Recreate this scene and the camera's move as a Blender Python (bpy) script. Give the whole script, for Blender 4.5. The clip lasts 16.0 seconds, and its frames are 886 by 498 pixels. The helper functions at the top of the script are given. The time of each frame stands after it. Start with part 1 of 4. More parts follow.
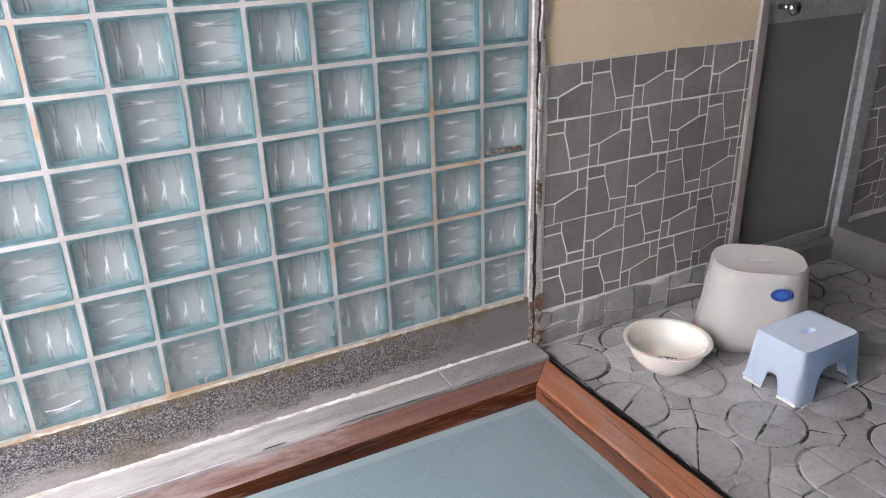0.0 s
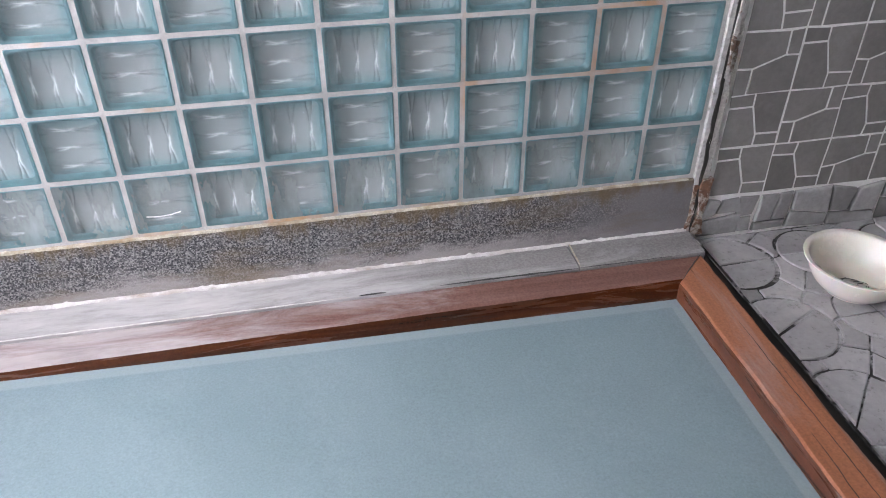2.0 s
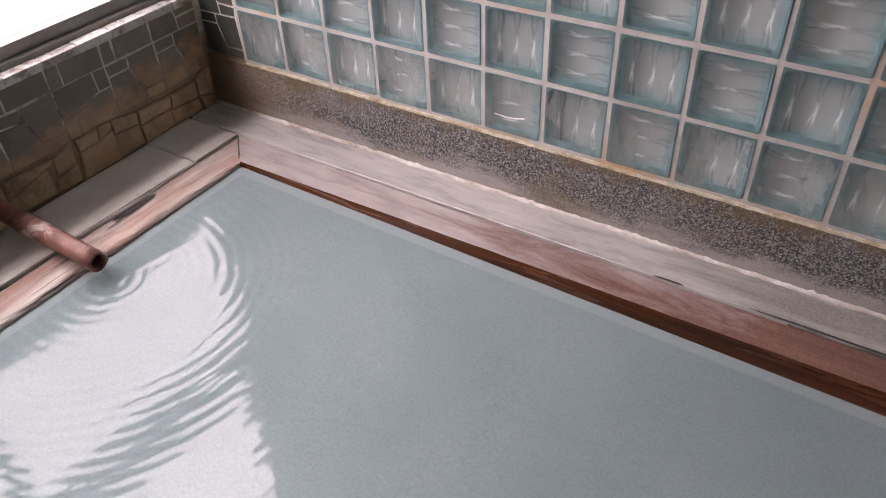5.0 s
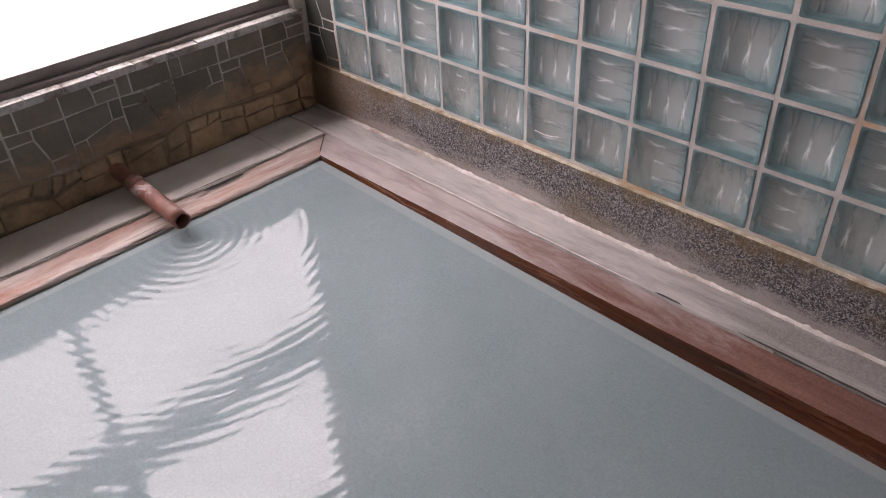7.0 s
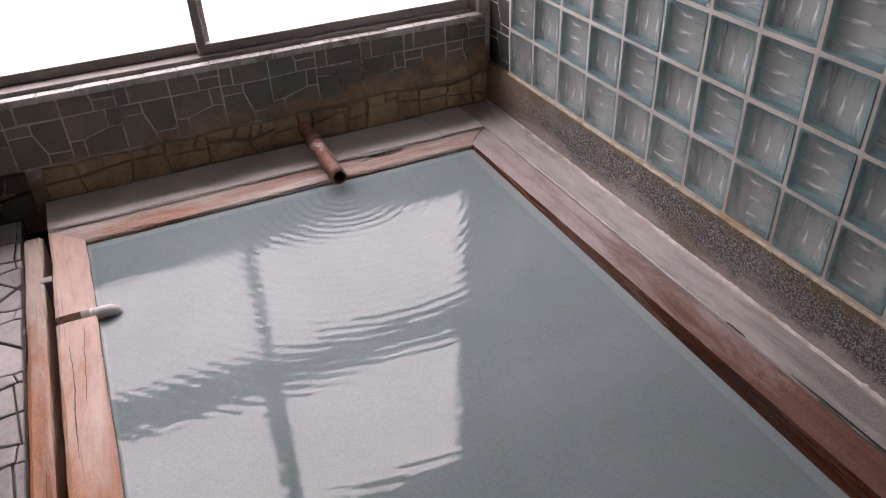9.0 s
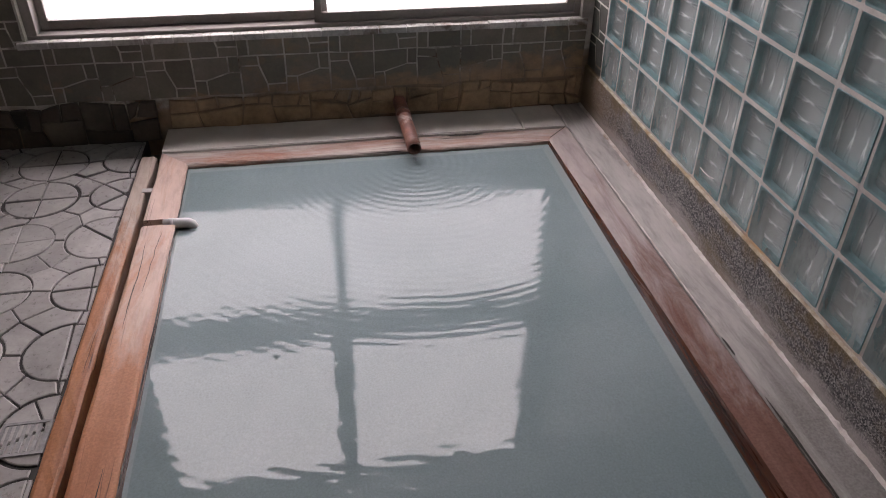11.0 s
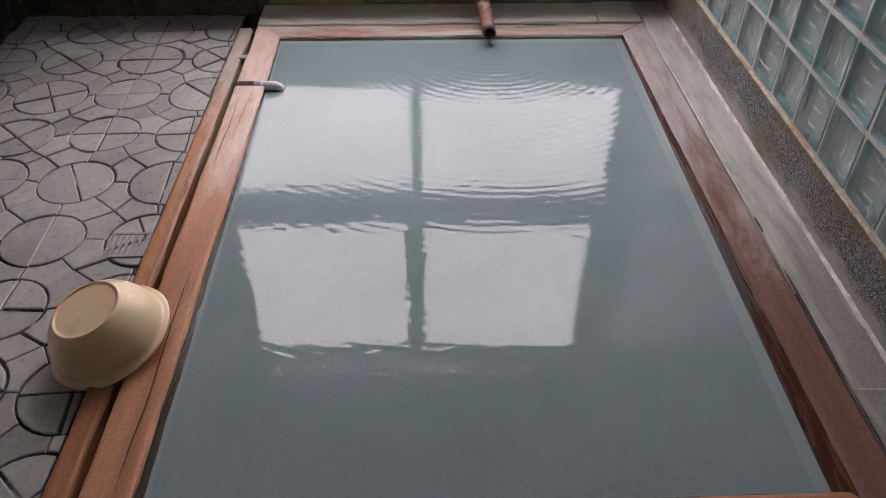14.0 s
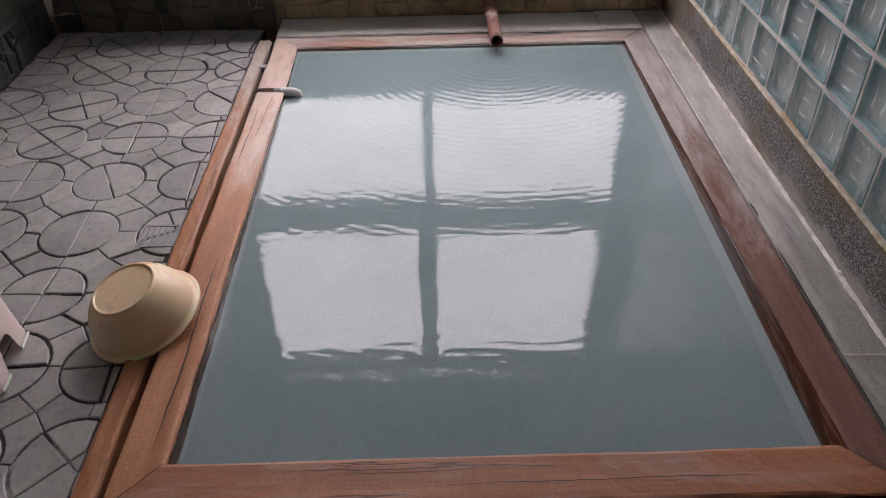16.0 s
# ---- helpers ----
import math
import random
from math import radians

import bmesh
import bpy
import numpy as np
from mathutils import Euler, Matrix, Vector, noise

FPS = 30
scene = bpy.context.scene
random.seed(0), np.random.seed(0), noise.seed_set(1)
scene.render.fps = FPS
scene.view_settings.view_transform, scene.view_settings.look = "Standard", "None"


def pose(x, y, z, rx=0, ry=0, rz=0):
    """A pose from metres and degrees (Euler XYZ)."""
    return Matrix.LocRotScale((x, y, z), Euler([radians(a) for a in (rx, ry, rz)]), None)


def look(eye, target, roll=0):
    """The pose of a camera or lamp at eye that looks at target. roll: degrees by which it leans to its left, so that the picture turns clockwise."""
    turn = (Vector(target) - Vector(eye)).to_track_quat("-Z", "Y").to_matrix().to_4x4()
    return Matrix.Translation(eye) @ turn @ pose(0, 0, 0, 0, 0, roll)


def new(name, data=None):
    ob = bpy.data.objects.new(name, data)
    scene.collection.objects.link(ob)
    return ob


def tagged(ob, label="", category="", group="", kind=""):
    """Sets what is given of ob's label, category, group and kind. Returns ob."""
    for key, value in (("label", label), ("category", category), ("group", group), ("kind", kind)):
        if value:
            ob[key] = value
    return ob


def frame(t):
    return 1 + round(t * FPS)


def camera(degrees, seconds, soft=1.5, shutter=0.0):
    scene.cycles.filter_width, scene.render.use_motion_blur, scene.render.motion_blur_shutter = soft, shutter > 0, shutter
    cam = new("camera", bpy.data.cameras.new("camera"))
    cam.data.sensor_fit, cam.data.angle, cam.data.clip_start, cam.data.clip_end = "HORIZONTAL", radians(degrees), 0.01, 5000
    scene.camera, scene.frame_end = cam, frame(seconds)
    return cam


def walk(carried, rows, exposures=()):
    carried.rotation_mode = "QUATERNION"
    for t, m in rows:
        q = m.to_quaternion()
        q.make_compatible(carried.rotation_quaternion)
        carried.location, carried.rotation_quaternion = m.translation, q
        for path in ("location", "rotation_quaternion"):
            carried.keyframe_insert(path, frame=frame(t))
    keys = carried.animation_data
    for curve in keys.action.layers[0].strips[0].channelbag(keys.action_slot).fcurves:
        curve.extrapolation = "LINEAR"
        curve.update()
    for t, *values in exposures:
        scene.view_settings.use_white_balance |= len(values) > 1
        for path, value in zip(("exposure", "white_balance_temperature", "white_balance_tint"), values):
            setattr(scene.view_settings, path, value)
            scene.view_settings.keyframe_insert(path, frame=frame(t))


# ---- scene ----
cam = camera(60.2, 16.0, soft=1.0)
PATH = [
    (0, (-1.2576, -1.8416, 1.3464), (-0.5792, -0.5392, 0.7112), -1.7),
    (0.5, (-1.1872, -1.7976, 1.3216), (-0.6408, -0.4648, 0.6240), -1.7),
    (1, (-1.1336, -1.7184, 1.2784), (-0.6856, -0.3912, 0.5048), -0.4),
    (1.5, (-1.0992, -1.6792, 1.2592), (-0.7544, -0.3720, 0.4032), -0.2),
    (2, (-1.0208, -1.6352, 1.2472), (-0.7600, -0.3528, 0.3264), -0.1),
    (2.5, (-0.9112, -1.6256, 1.2064), (-0.8288, -0.3464, 0.2480), 0.4),
    (3, (-0.8744, -1.6336, 1.1784), (-0.9632, -0.3904, 0.1752), -1.2),
    (3.5, (-0.8640, -1.5944, 1.1280), (-1.0384, -0.3568, 0.1288), -2.4),
    (4, (-0.8424, -1.5272, 1.1728), (-1.0272, -0.3352, 0.1216), -1.3),
    (4.5, (-0.7104, -1.4520, 1.1832), (-1.1824, -0.3344, 0.1400), -0.2),
    (5, (-0.6096, -1.4352, 1.1936), (-1.2992, -0.4096, 0.1776), -2.6),
    (7.5, (-0.1608, -1.4248, 1.2240), (-1.1784, -0.5992, 0.3056), -2.6),
    (8, (-0.0720, -1.4088, 1.2664), (-1.1760, -0.6976, 0.3520), -2.8),
    (10.5, (0.3304, -1.1336, 1.2888), (-0.9552, -0.7960, 0.3976), 0.3),
    (11, (0.3904, -1.0728, 1.2904), (-0.9168, -0.8368, 0.3976), 0.7),
    (11.5, (0.4408, -1.0528, 1.3024), (-0.8752, -0.9056, 0.4040), 0.2),
    (12, (0.4920, -1.0712, 1.3016), (-0.8152, -0.9392, 0.3888), 0.7),
    (12.5, (0.5448, -1.0448, 1.2936), (-0.7384, -0.9024, 0.3488), 1.3),
    (13, (0.5968, -1.0064, 1.2872), (-0.6672, -0.8792, 0.3144), 1.6),
    (13.5, (0.6392, -0.9992, 1.2792), (-0.6128, -0.9240, 0.2856), 1.0),
    (14, (0.6576, -0.9968, 1.2688), (-0.5736, -0.9576, 0.2480), 0.3),
    (14.5, (0.6816, -0.9816, 1.2568), (-0.5256, -0.9472, 0.2072), -0.0),
    (15, (0.7120, -0.9800, 1.2528), (-0.4840, -0.9432, 0.1904), -0.2),
    (15.5, (0.7824, -0.9904, 1.2480), (-0.4392, -0.9728, 0.2152), -0.6),
    (16, (0.8104, -1.0000, 1.2648), (-0.4528, -0.9856, 0.2832), -1.1),
]
EXPOSURES = [(0, 0.62, 6300, 13), (1, 0.5, 6200, 13), (2, 0.34, 6050, 13), (3, 0.17, 5950, 13), (3.5, 0.12, 6250, 16), (4, 0.1, 6500, 19), (4.5, -0.03, 6700, 22), (5, -0.14, 7100, 25), (7.5, -0.36, 7100, 25), (8, -0.43, 7100, 25), (10.5, -0.77, 6950, 21), (12.5, -0.75, 6850, 18), (16, -0.6, 6750, 16)]
walk(cam, [(t, look(eye, target, roll)) for t, eye, target, roll in PATH], EXPOSURES)

# ---- world and light ----
world = bpy.data.worlds.new("overcast_sky")
scene.world = world
world.use_nodes = True
wn = world.node_tree
sky = wn.nodes.new("ShaderNodeTexSky")
sky.sky_type, sky.sun_disc = "NISHITA", False
sky.sun_elevation, sky.sun_rotation = radians(55), radians(200)
sky.air_density, sky.dust_density = 1.0, 5.0
wn.links.new(sky.outputs[0], wn.nodes["Background"].inputs[0])
wn.nodes["Background"].inputs[1].default_value = 0.041
sun = new("sun", bpy.data.lights.new("sun", "SUN"))
sun.data.energy, sun.data.angle, sun.data.color = 0.3, radians(25), (1.0, 0.96, 0.9)
sun.matrix_world = look((3, 4, 8), (0, 0, 0))


# ---- materials ----
def nodes_of(name):
    m = bpy.data.materials.new(name)
    m.use_nodes = True
    return m, m.node_tree, m.node_tree.nodes["Principled BSDF"]


def add(nt, kind, **inputs):
    n = nt.nodes.new(kind)
    for k, v in inputs.items():
        n.inputs[k.replace("_", " ")].default_value = v
    return n


def coords(nt, scale=(1, 1, 1), space="Object", shift=False):
    """Texture coordinates in metres; shift: moved by each object's own random number."""
    tc = nt.nodes.new("ShaderNodeTexCoord")
    mp = nt.nodes.new("ShaderNodeMapping")
    mp.inputs["Scale"].default_value = scale
    nt.links.new(tc.outputs[space], mp.inputs["Vector"])
    if shift:
        oi = nt.nodes.new("ShaderNodeObjectInfo")
        mul = nt.nodes.new("ShaderNodeMath")
        mul.operation = "MULTIPLY"
        mul.inputs[1].default_value = 37.0
        nt.links.new(oi.outputs["Random"], mul.inputs[0])
        nt.links.new(mul.outputs[0], mp.inputs["Location"])
    return mp.outputs["Vector"]


def noise_of(nt, vec, scale, detail=4.0, rough=0.6, distortion=0.0):
    n = add(nt, "ShaderNodeTexNoise", Scale=scale, Detail=detail, Roughness=rough, Distortion=distortion)
    nt.links.new(vec, n.inputs["Vector"])
    return n.outputs["Fac"]


def ramp(nt, fac, stops):
    r = nt.nodes.new("ShaderNodeValToRGB")
    e = r.color_ramp.elements
    while len(e) < len(stops):
        e.new(0.5)
    for el, (p, c) in zip(e, stops):
        el.position = p
        el.color = (*c, 1) if len(c) == 3 else c
    nt.links.new(fac, r.inputs["Fac"])
    return r.outputs["Color"]


def mix(nt, fac, a, b, mode="MIX"):
    m = nt.nodes.new("ShaderNodeMix")
    m.data_type, m.blend_type = "RGBA", mode
    for sock, v in ((m.inputs[0], fac), (m.inputs[6], a), (m.inputs[7], b)):
        if isinstance(v, (int, float)):
            sock.default_value = v
        elif isinstance(v, tuple):
            sock.default_value = (*v, 1)
        else:
            nt.links.new(v, sock)
    return m.outputs[2]


def math_of(nt, op, a, b=0.0, c=0.0):
    m = nt.nodes.new("ShaderNodeMath")
    m.operation = op
    for sock, v in zip(m.inputs, (a, b, c)):
        if isinstance(v, (int, float)):
            sock.default_value = v
        else:
            nt.links.new(v, sock)
    return m.outputs[0]


def bump(nt, bsdf, height, strength=0.3, distance=0.002, after=None):
    b = add(nt, "ShaderNodeBump", Strength=strength, Distance=distance)
    nt.links.new(height, b.inputs["Height"])
    if after:
        nt.links.new(after, b.inputs["Normal"])
    if bsdf:
        nt.links.new(b.outputs[0], bsdf.inputs["Normal"])
    return b.outputs[0]


def set_in(nt, bsdf, **kw):
    for k, v in kw.items():
        sock = bsdf.inputs[k.replace("_", " ")]
        if isinstance(v, (int, float)):
            sock.default_value = v
        elif isinstance(v, tuple):
            sock.default_value = (*v, 1)
        else:
            nt.links.new(v, sock)


def speckled(name, dark, light, scale, rough=0.6, stain=None, stain_scale=3.0, stain_amt=(0.5, 0.7), bump_d=0.0015, shift=False, spread=0.0, fine=None, grit=0.28, deposit=None, shine=0.5):
    """A mineral surface: two-scale mottling, optional stain of its own outline, per-piece brightness spread."""
    m, nt, b = nodes_of(name)
    v = coords(nt, shift=shift)
    big = noise_of(nt, v, scale, 6, 0.65)
    col = ramp(nt, big, [(0.3, dark), (0.7, light)])
    grain = noise_of(nt, v, fine or scale * 12, 3, 0.7)
    g = ramp(nt, grain, [(0.3, (1 - grit,) * 3), (0.7, (1 + grit * 0.7,) * 3)])
    col = mix(nt, 1.0, col, g, "MULTIPLY")
    if spread:
        oi = nt.nodes.new("ShaderNodeObjectInfo")
        f = math_of(nt, "MULTIPLY_ADD", oi.outputs["Random"], 2 * spread, 1 - spread)
        hsv = nt.nodes.new("ShaderNodeHueSaturation")
        nt.links.new(f, hsv.inputs["Value"])
        nt.links.new(col, hsv.inputs["Color"])
        col = hsv.outputs["Color"]
    if stain:
        s = noise_of(nt, coords(nt), stain_scale, 5, 0.7, 0.5)
        col = mix(nt, ramp(nt, s, [(stain_amt[0], (0, 0, 0)), (stain_amt[1], (1, 1, 1))]), col, stain)
    if deposit:
        # spring minerals: a band of its own ragged outline that climbs from the foot of the wall
        colour, reach, lean = deposit
        tc = nt.nodes.new("ShaderNodeTexCoord")
        sep = nt.nodes.new("ShaderNodeSeparateXYZ")
        nt.links.new(tc.outputs["Object"], sep.inputs[0])
        edge = math_of(nt, "MULTIPLY_ADD", noise_of(nt, coords(nt, (1, 1.3, 2.2)), 3.6, 6, 0.68, 0.5), 0.3, reach - 0.15)
        edge = math_of(nt, "MULTIPLY_ADD", sep.outputs[1], lean, edge)
        f = math_of(nt, "MULTIPLY", math_of(nt, "SUBTRACT", edge, sep.outputs[2]), 14.0)
        tone = ramp(nt, noise_of(nt, coords(nt), 11, 6, 0.7), [(0.3, tuple(c * 0.35 for c in colour)), (0.5, colour), (0.72, tuple(min(1, c * 1.5) for c in colour))])
        col = mix(nt, ramp(nt, f, [(0.0, (0, 0, 0)), (0.5, (0.55,) * 3), (1.0, (0.85,) * 3)]), col, tone)
    r = ramp(nt, grain, [(0.2, (rough - 0.15,) * 3), (0.8, (min(1, rough + 0.15),) * 3)])
    set_in(nt, b, Base_Color=col, Roughness=r, Specular_IOR_Level=shine)
    bump(nt, b, mix(nt, 0.5, big, grain), 0.5, bump_d)
    return m


def wood(name, dark, light, along, wear=None, wear_amt=(0.5, 0.65), rough=0.55, white=(0.55, 0.52, 0.5), splits=True, fade=None, shine=0.5):
    """Grain stretched along one axis, with bleached wear."""
    m, nt, b = nodes_of(name)
    sc = [26, 26, 26]
    sc["xyz".index(along)] = 1.6
    v = coords(nt, tuple(sc))
    grain = noise_of(nt, v, 1.6, 7, 0.62, 0.8)
    rings = noise_of(nt, coords(nt, tuple(s * 0.25 for s in sc)), 1.4, 3, 0.5, 1.5)
    col = mix(nt, 0.55, ramp(nt, grain, [(0.3, dark), (0.72, light)]), ramp(nt, rings, [(0.3, dark), (0.7, light)]))
    fine = noise_of(nt, coords(nt), 160, 2)
    col = mix(nt, 1.0, col, ramp(nt, fine, [(0.3, (0.8, 0.8, 0.8)), (0.7, (1.12, 1.12, 1.12))]), "MULTIPLY")
    sc3 = [30, 30, 30]
    sc3["xyz".index(along)] = 0.9
    ck = noise_of(nt, coords(nt, tuple(sc3)), 1.0, 2, 0.5, 0.4)
    crack = ramp(nt, ck, [(0.485, (0, 0, 0)), (0.497, (0.85,) * 3), (0.503, (0.85,) * 3), (0.515, (0, 0, 0))])
    gate = ramp(nt, noise_of(nt, coords(nt), 3.0, 1), [(0.5, (0, 0, 0)), (0.58, (1, 1, 1))])
    crack = mix(nt, 1.0, crack, gate if splits else (0, 0, 0), "MULTIPLY")
    if wear:
        sc2 = [9, 9, 9]
        sc2["xyz".index(along)] = 1.7
        w = noise_of(nt, coords(nt, tuple(sc2)), 1.2, 8, 0.72, 0.6)
        worn = noise_of(nt, coords(nt, tuple(2.2 * q for q in sc2)), 1.3, 6, 0.7, 0.4)
        pale = ramp(nt, worn, [(0.3, tuple(0.66 * c for c in white)), (0.5, tuple(0.98 * c for c in white)), (0.72, tuple(1.18 * c for c in white))])
        if fade:
            # bleaching grows from the first x to the second
            tc = nt.nodes.new("ShaderNodeTexCoord")
            sep = nt.nodes.new("ShaderNodeSeparateXYZ")
            nt.links.new(tc.outputs["Object"], sep.inputs[0])
            k = math_of(nt, "DIVIDE", math_of(nt, "SUBTRACT", sep.outputs[0], fade[0]), fade[1] - fade[0])
            k = math_of(nt, "MINIMUM", math_of(nt, "MAXIMUM", k, 0.0), 1.0)
            w = math_of(nt, "ADD", w, math_of(nt, "MULTIPLY_ADD", k, fade[2], -0.45 * fade[2]))
        col = mix(nt, ramp(nt, w, [(wear_amt[0], (0, 0, 0)), (wear_amt[1], (0.9, 0.9, 0.9))]), col, pale)
    col = mix(nt, crack, col, (0.035, 0.018, 0.012))
    set_in(nt, b, Base_Color=col, Roughness=ramp(nt, grain, [(0.2, (rough - 0.15,) * 3), (0.8, (rough + 0.15,) * 3)]), Specular_IOR_Level=shine)
    bump(nt, b, math_of(nt, "SUBTRACT", grain, crack), 0.5, 0.0015)
    return m


def plastic(name, colour, rough=0.3, sss=0.0, dirt=0.12):
    m, nt, b = nodes_of(name)
    s = noise_of(nt, coords(nt), 9, 6, 0.7)
    col = mix(nt, ramp(nt, s, [(0.5, (0, 0, 0)), (0.8, (dirt,) * 3)]), colour, tuple(c * 0.55 for c in colour))
    f = noise_of(nt, coords(nt), 220, 2)
    set_in(nt, b, Base_Color=col, Roughness=ramp(nt, s, [(0.3, (rough,) * 3), (0.75, (rough + 0.2,) * 3)]), Subsurface_Weight=sss, Subsurface_Scale=0.01)
    bump(nt, b, f, 0.06, 0.0005)
    return m


M_STONE = speckled("slate_stone", (0.17, 0.162, 0.149), (0.255, 0.245, 0.228), 6, 0.42, shift=True, spread=0.18, stain=(0.31, 0.305, 0.295), stain_scale=3.4, stain_amt=(0.55, 0.85), grit=0.1, bump_d=0.0008)
M_STONE_WET = speckled("slate_stone_mineral", (0.13, 0.118, 0.095), (0.22, 0.202, 0.167), 7, 0.4, shift=True, spread=0.2, stain=(0.33, 0.23, 0.135), stain_scale=3.0, stain_amt=(0.54, 0.72), grit=0.12, deposit=((0.38, 0.26, 0.15), 0.275, 0.07))
M_RUBBLE = speckled("rubble_stone", (0.22, 0.165, 0.11), (0.4, 0.32, 0.22), 6, 0.6, shift=True, spread=0.16, stain=(0.12, 0.09, 0.06), stain_scale=6, stain_amt=(0.55, 0.68), bump_d=0.004, grit=0.15, deposit=((0.4, 0.285, 0.17), 0.26, 0.07))
# darker copy of the rubble, for the south end of the west wall
M_RUBBLE_DARK = speckled("rubble_stone_dark", (0.035, 0.03, 0.024), (0.13, 0.105, 0.078), 6, 0.6, shift=True, spread=0.3, stain=(0.2, 0.16, 0.115), stain_scale=6, stain_amt=(0.58, 0.7), bump_d=0.004, grit=0.15)
M_RUBBLE_GREY = speckled("rubble_stone_grey", (0.2, 0.195, 0.185), (0.38, 0.372, 0.36), 6, 0.5, shift=True, spread=0.2, bump_d=0.004, grit=0.14)
# near-black slate and joint, for the south wall and the strip beside the glass
M_STONE_DARK = speckled("slate_stone_dark", (0.022, 0.025, 0.02), (0.06, 0.064, 0.055), 7, 0.5, shift=True, spread=0.25)
M_JOINT_DARK = speckled("wall_joint_dark", (0.06, 0.065, 0.055), (0.16, 0.165, 0.14), 14, 0.8)
M_RUST = speckled("rusty_crumble", (0.07, 0.035, 0.02), (0.28, 0.15, 0.09), 30, 0.8, stain=(0.5, 0.45, 0.4), stain_scale=24, stain_amt=(0.47, 0.58), bump_d=0.008)
M_JOINT = speckled("wall_joint", (0.72, 0.71, 0.68), (0.9, 0.89, 0.86), 20, 0.8, stain=(0.42, 0.38, 0.33), stain_scale=5, stain_amt=(0.62, 0.78), grit=0.1)
M_JOINT_OLD = speckled("wall_joint_stained", (0.42, 0.41, 0.37), (0.66, 0.64, 0.58), 14, 0.8, stain=(0.1, 0.07, 0.045), stain_scale=3.5, stain_amt=(0.57, 0.68), grit=0.15, deposit=((0.2, 0.13, 0.07), 0.285, 0.07))
M_TILE = speckled("floor_stone", (0.29, 0.28, 0.272), (0.44, 0.427, 0.415), 5, 0.34, shift=True, spread=0.14, stain=(0.19, 0.182, 0.175), stain_scale=3.6, stain_amt=(0.52, 0.85), grit=0.1, bump_d=0.0012)
M_GROUT_PATCHED = speckled("floor_joint_patched", (0.3, 0.292, 0.285), (0.5, 0.488, 0.478), 9, 0.7, stain=(0.03, 0.028, 0.026), stain_scale=4.5, stain_amt=(0.46, 0.52))
M_GROUT = speckled("floor_joint", (0.02, 0.019, 0.018), (0.055, 0.053, 0.05), 9, 0.7, stain=(0.46, 0.44, 0.42), stain_scale=3.2, stain_amt=(0.56, 0.64))
M_PLASTER = speckled("beige_plaster", (0.66, 0.54, 0.36), (0.72, 0.6, 0.41), 5, 0.8, bump_d=0.001, fine=120, grit=0.07)
M_WALL = speckled("grey_plaster", (0.17, 0.165, 0.155), (0.24, 0.235, 0.22), 3, 0.85)
M_CEIL = speckled("ceiling_paint", (0.24, 0.24, 0.23), (0.3, 0.3, 0.29), 3, 0.8)
M_MORTAR = speckled("glass_mortar", (0.38, 0.37, 0.35), (0.55, 0.54, 0.51), 10, 0.8, stain=(0.5, 0.29, 0.14), stain_scale=2.6, stain_amt=(0.54, 0.7), fine=320, grit=0.15, shine=0.2)
M_CRUST = speckled("mineral_crust", (0.3, 0.24, 0.15), (0.62, 0.58, 0.48), 28, 0.85, stain=(0.25, 0.15, 0.06), stain_scale=5, stain_amt=(0.5, 0.7), bump_d=0.004)
M_SLAB = wood("pale_rim_slab", (0.22, 0.21, 0.198), (0.31, 0.298, 0.284), "x", True, (0.42, 0.62), rough=0.8, white=(0.46, 0.442, 0.425), splits=False, fade=(-0.2, -1.2, 0.26), shine=0.12)
M_SLAB_W = speckled("pale_rim_slab_west", (0.5, 0.47, 0.435), (0.66, 0.63, 0.59), 4, 0.6, stain=(0.42, 0.35, 0.28), stain_scale=3, stain_amt=(0.55, 0.8), fine=220, bump_d=0.0006, grit=0.1, shine=0.25)
M_LIME = speckled("lime_bloom", (0.5, 0.47, 0.435), (0.78, 0.76, 0.73), 25, 0.8, stain=(0.36, 0.28, 0.21), stain_scale=5, stain_amt=(0.52, 0.7), bump_d=0.004, grit=0.12, shine=0.15)
M_PEEL = speckled("peeling_paint", (0.42, 0.4, 0.37), (0.64, 0.62, 0.58), 14, 0.75, stain=(0.15, 0.1, 0.07), stain_scale=15, stain_amt=(0.53, 0.6), bump_d=0.004)
M_CONC = speckled("concrete", (0.12, 0.117, 0.11), (0.2, 0.195, 0.185), 8, 0.7, grit=0.15)
M_DARK = speckled("wet_dark_gap", (0.015, 0.013, 0.011), (0.04, 0.035, 0.03), 12, 0.4)
M_WOOD_X = wood("rim_wood_weathered", (0.14, 0.066, 0.05), (0.26, 0.15, 0.122), "x", True, (0.42, 0.66), rough=0.75, white=(0.43, 0.385, 0.375), splits=False, fade=(-0.45, -1.6, 0.4), shine=0.15)
M_WOOD_RED = wood("rim_wood_red", (0.27, 0.1, 0.05), (0.48, 0.2, 0.1), "y", True, (0.48, 0.7), white=(0.38, 0.27, 0.235))
M_WOOD_S = wood("rim_wood_south", (0.34, 0.12, 0.05), (0.56, 0.27, 0.15), "x", True, (0.5, 0.74), white=(0.56, 0.42, 0.36), fade=(-0.4, -1.75, 0.55))
M_WOOD_W = wood("rim_wood_west", (0.28, 0.12, 0.078), (0.4, 0.21, 0.15), "y", True, (0.37, 0.58), white=(0.47, 0.425, 0.395))
M_PLANK = wood("floor_plank", (0.25, 0.085, 0.035), (0.46, 0.2, 0.09), "x", True, (0.52, 0.72), white=(0.42, 0.36, 0.31), fade=(-0.6, -2.0, 0.5))
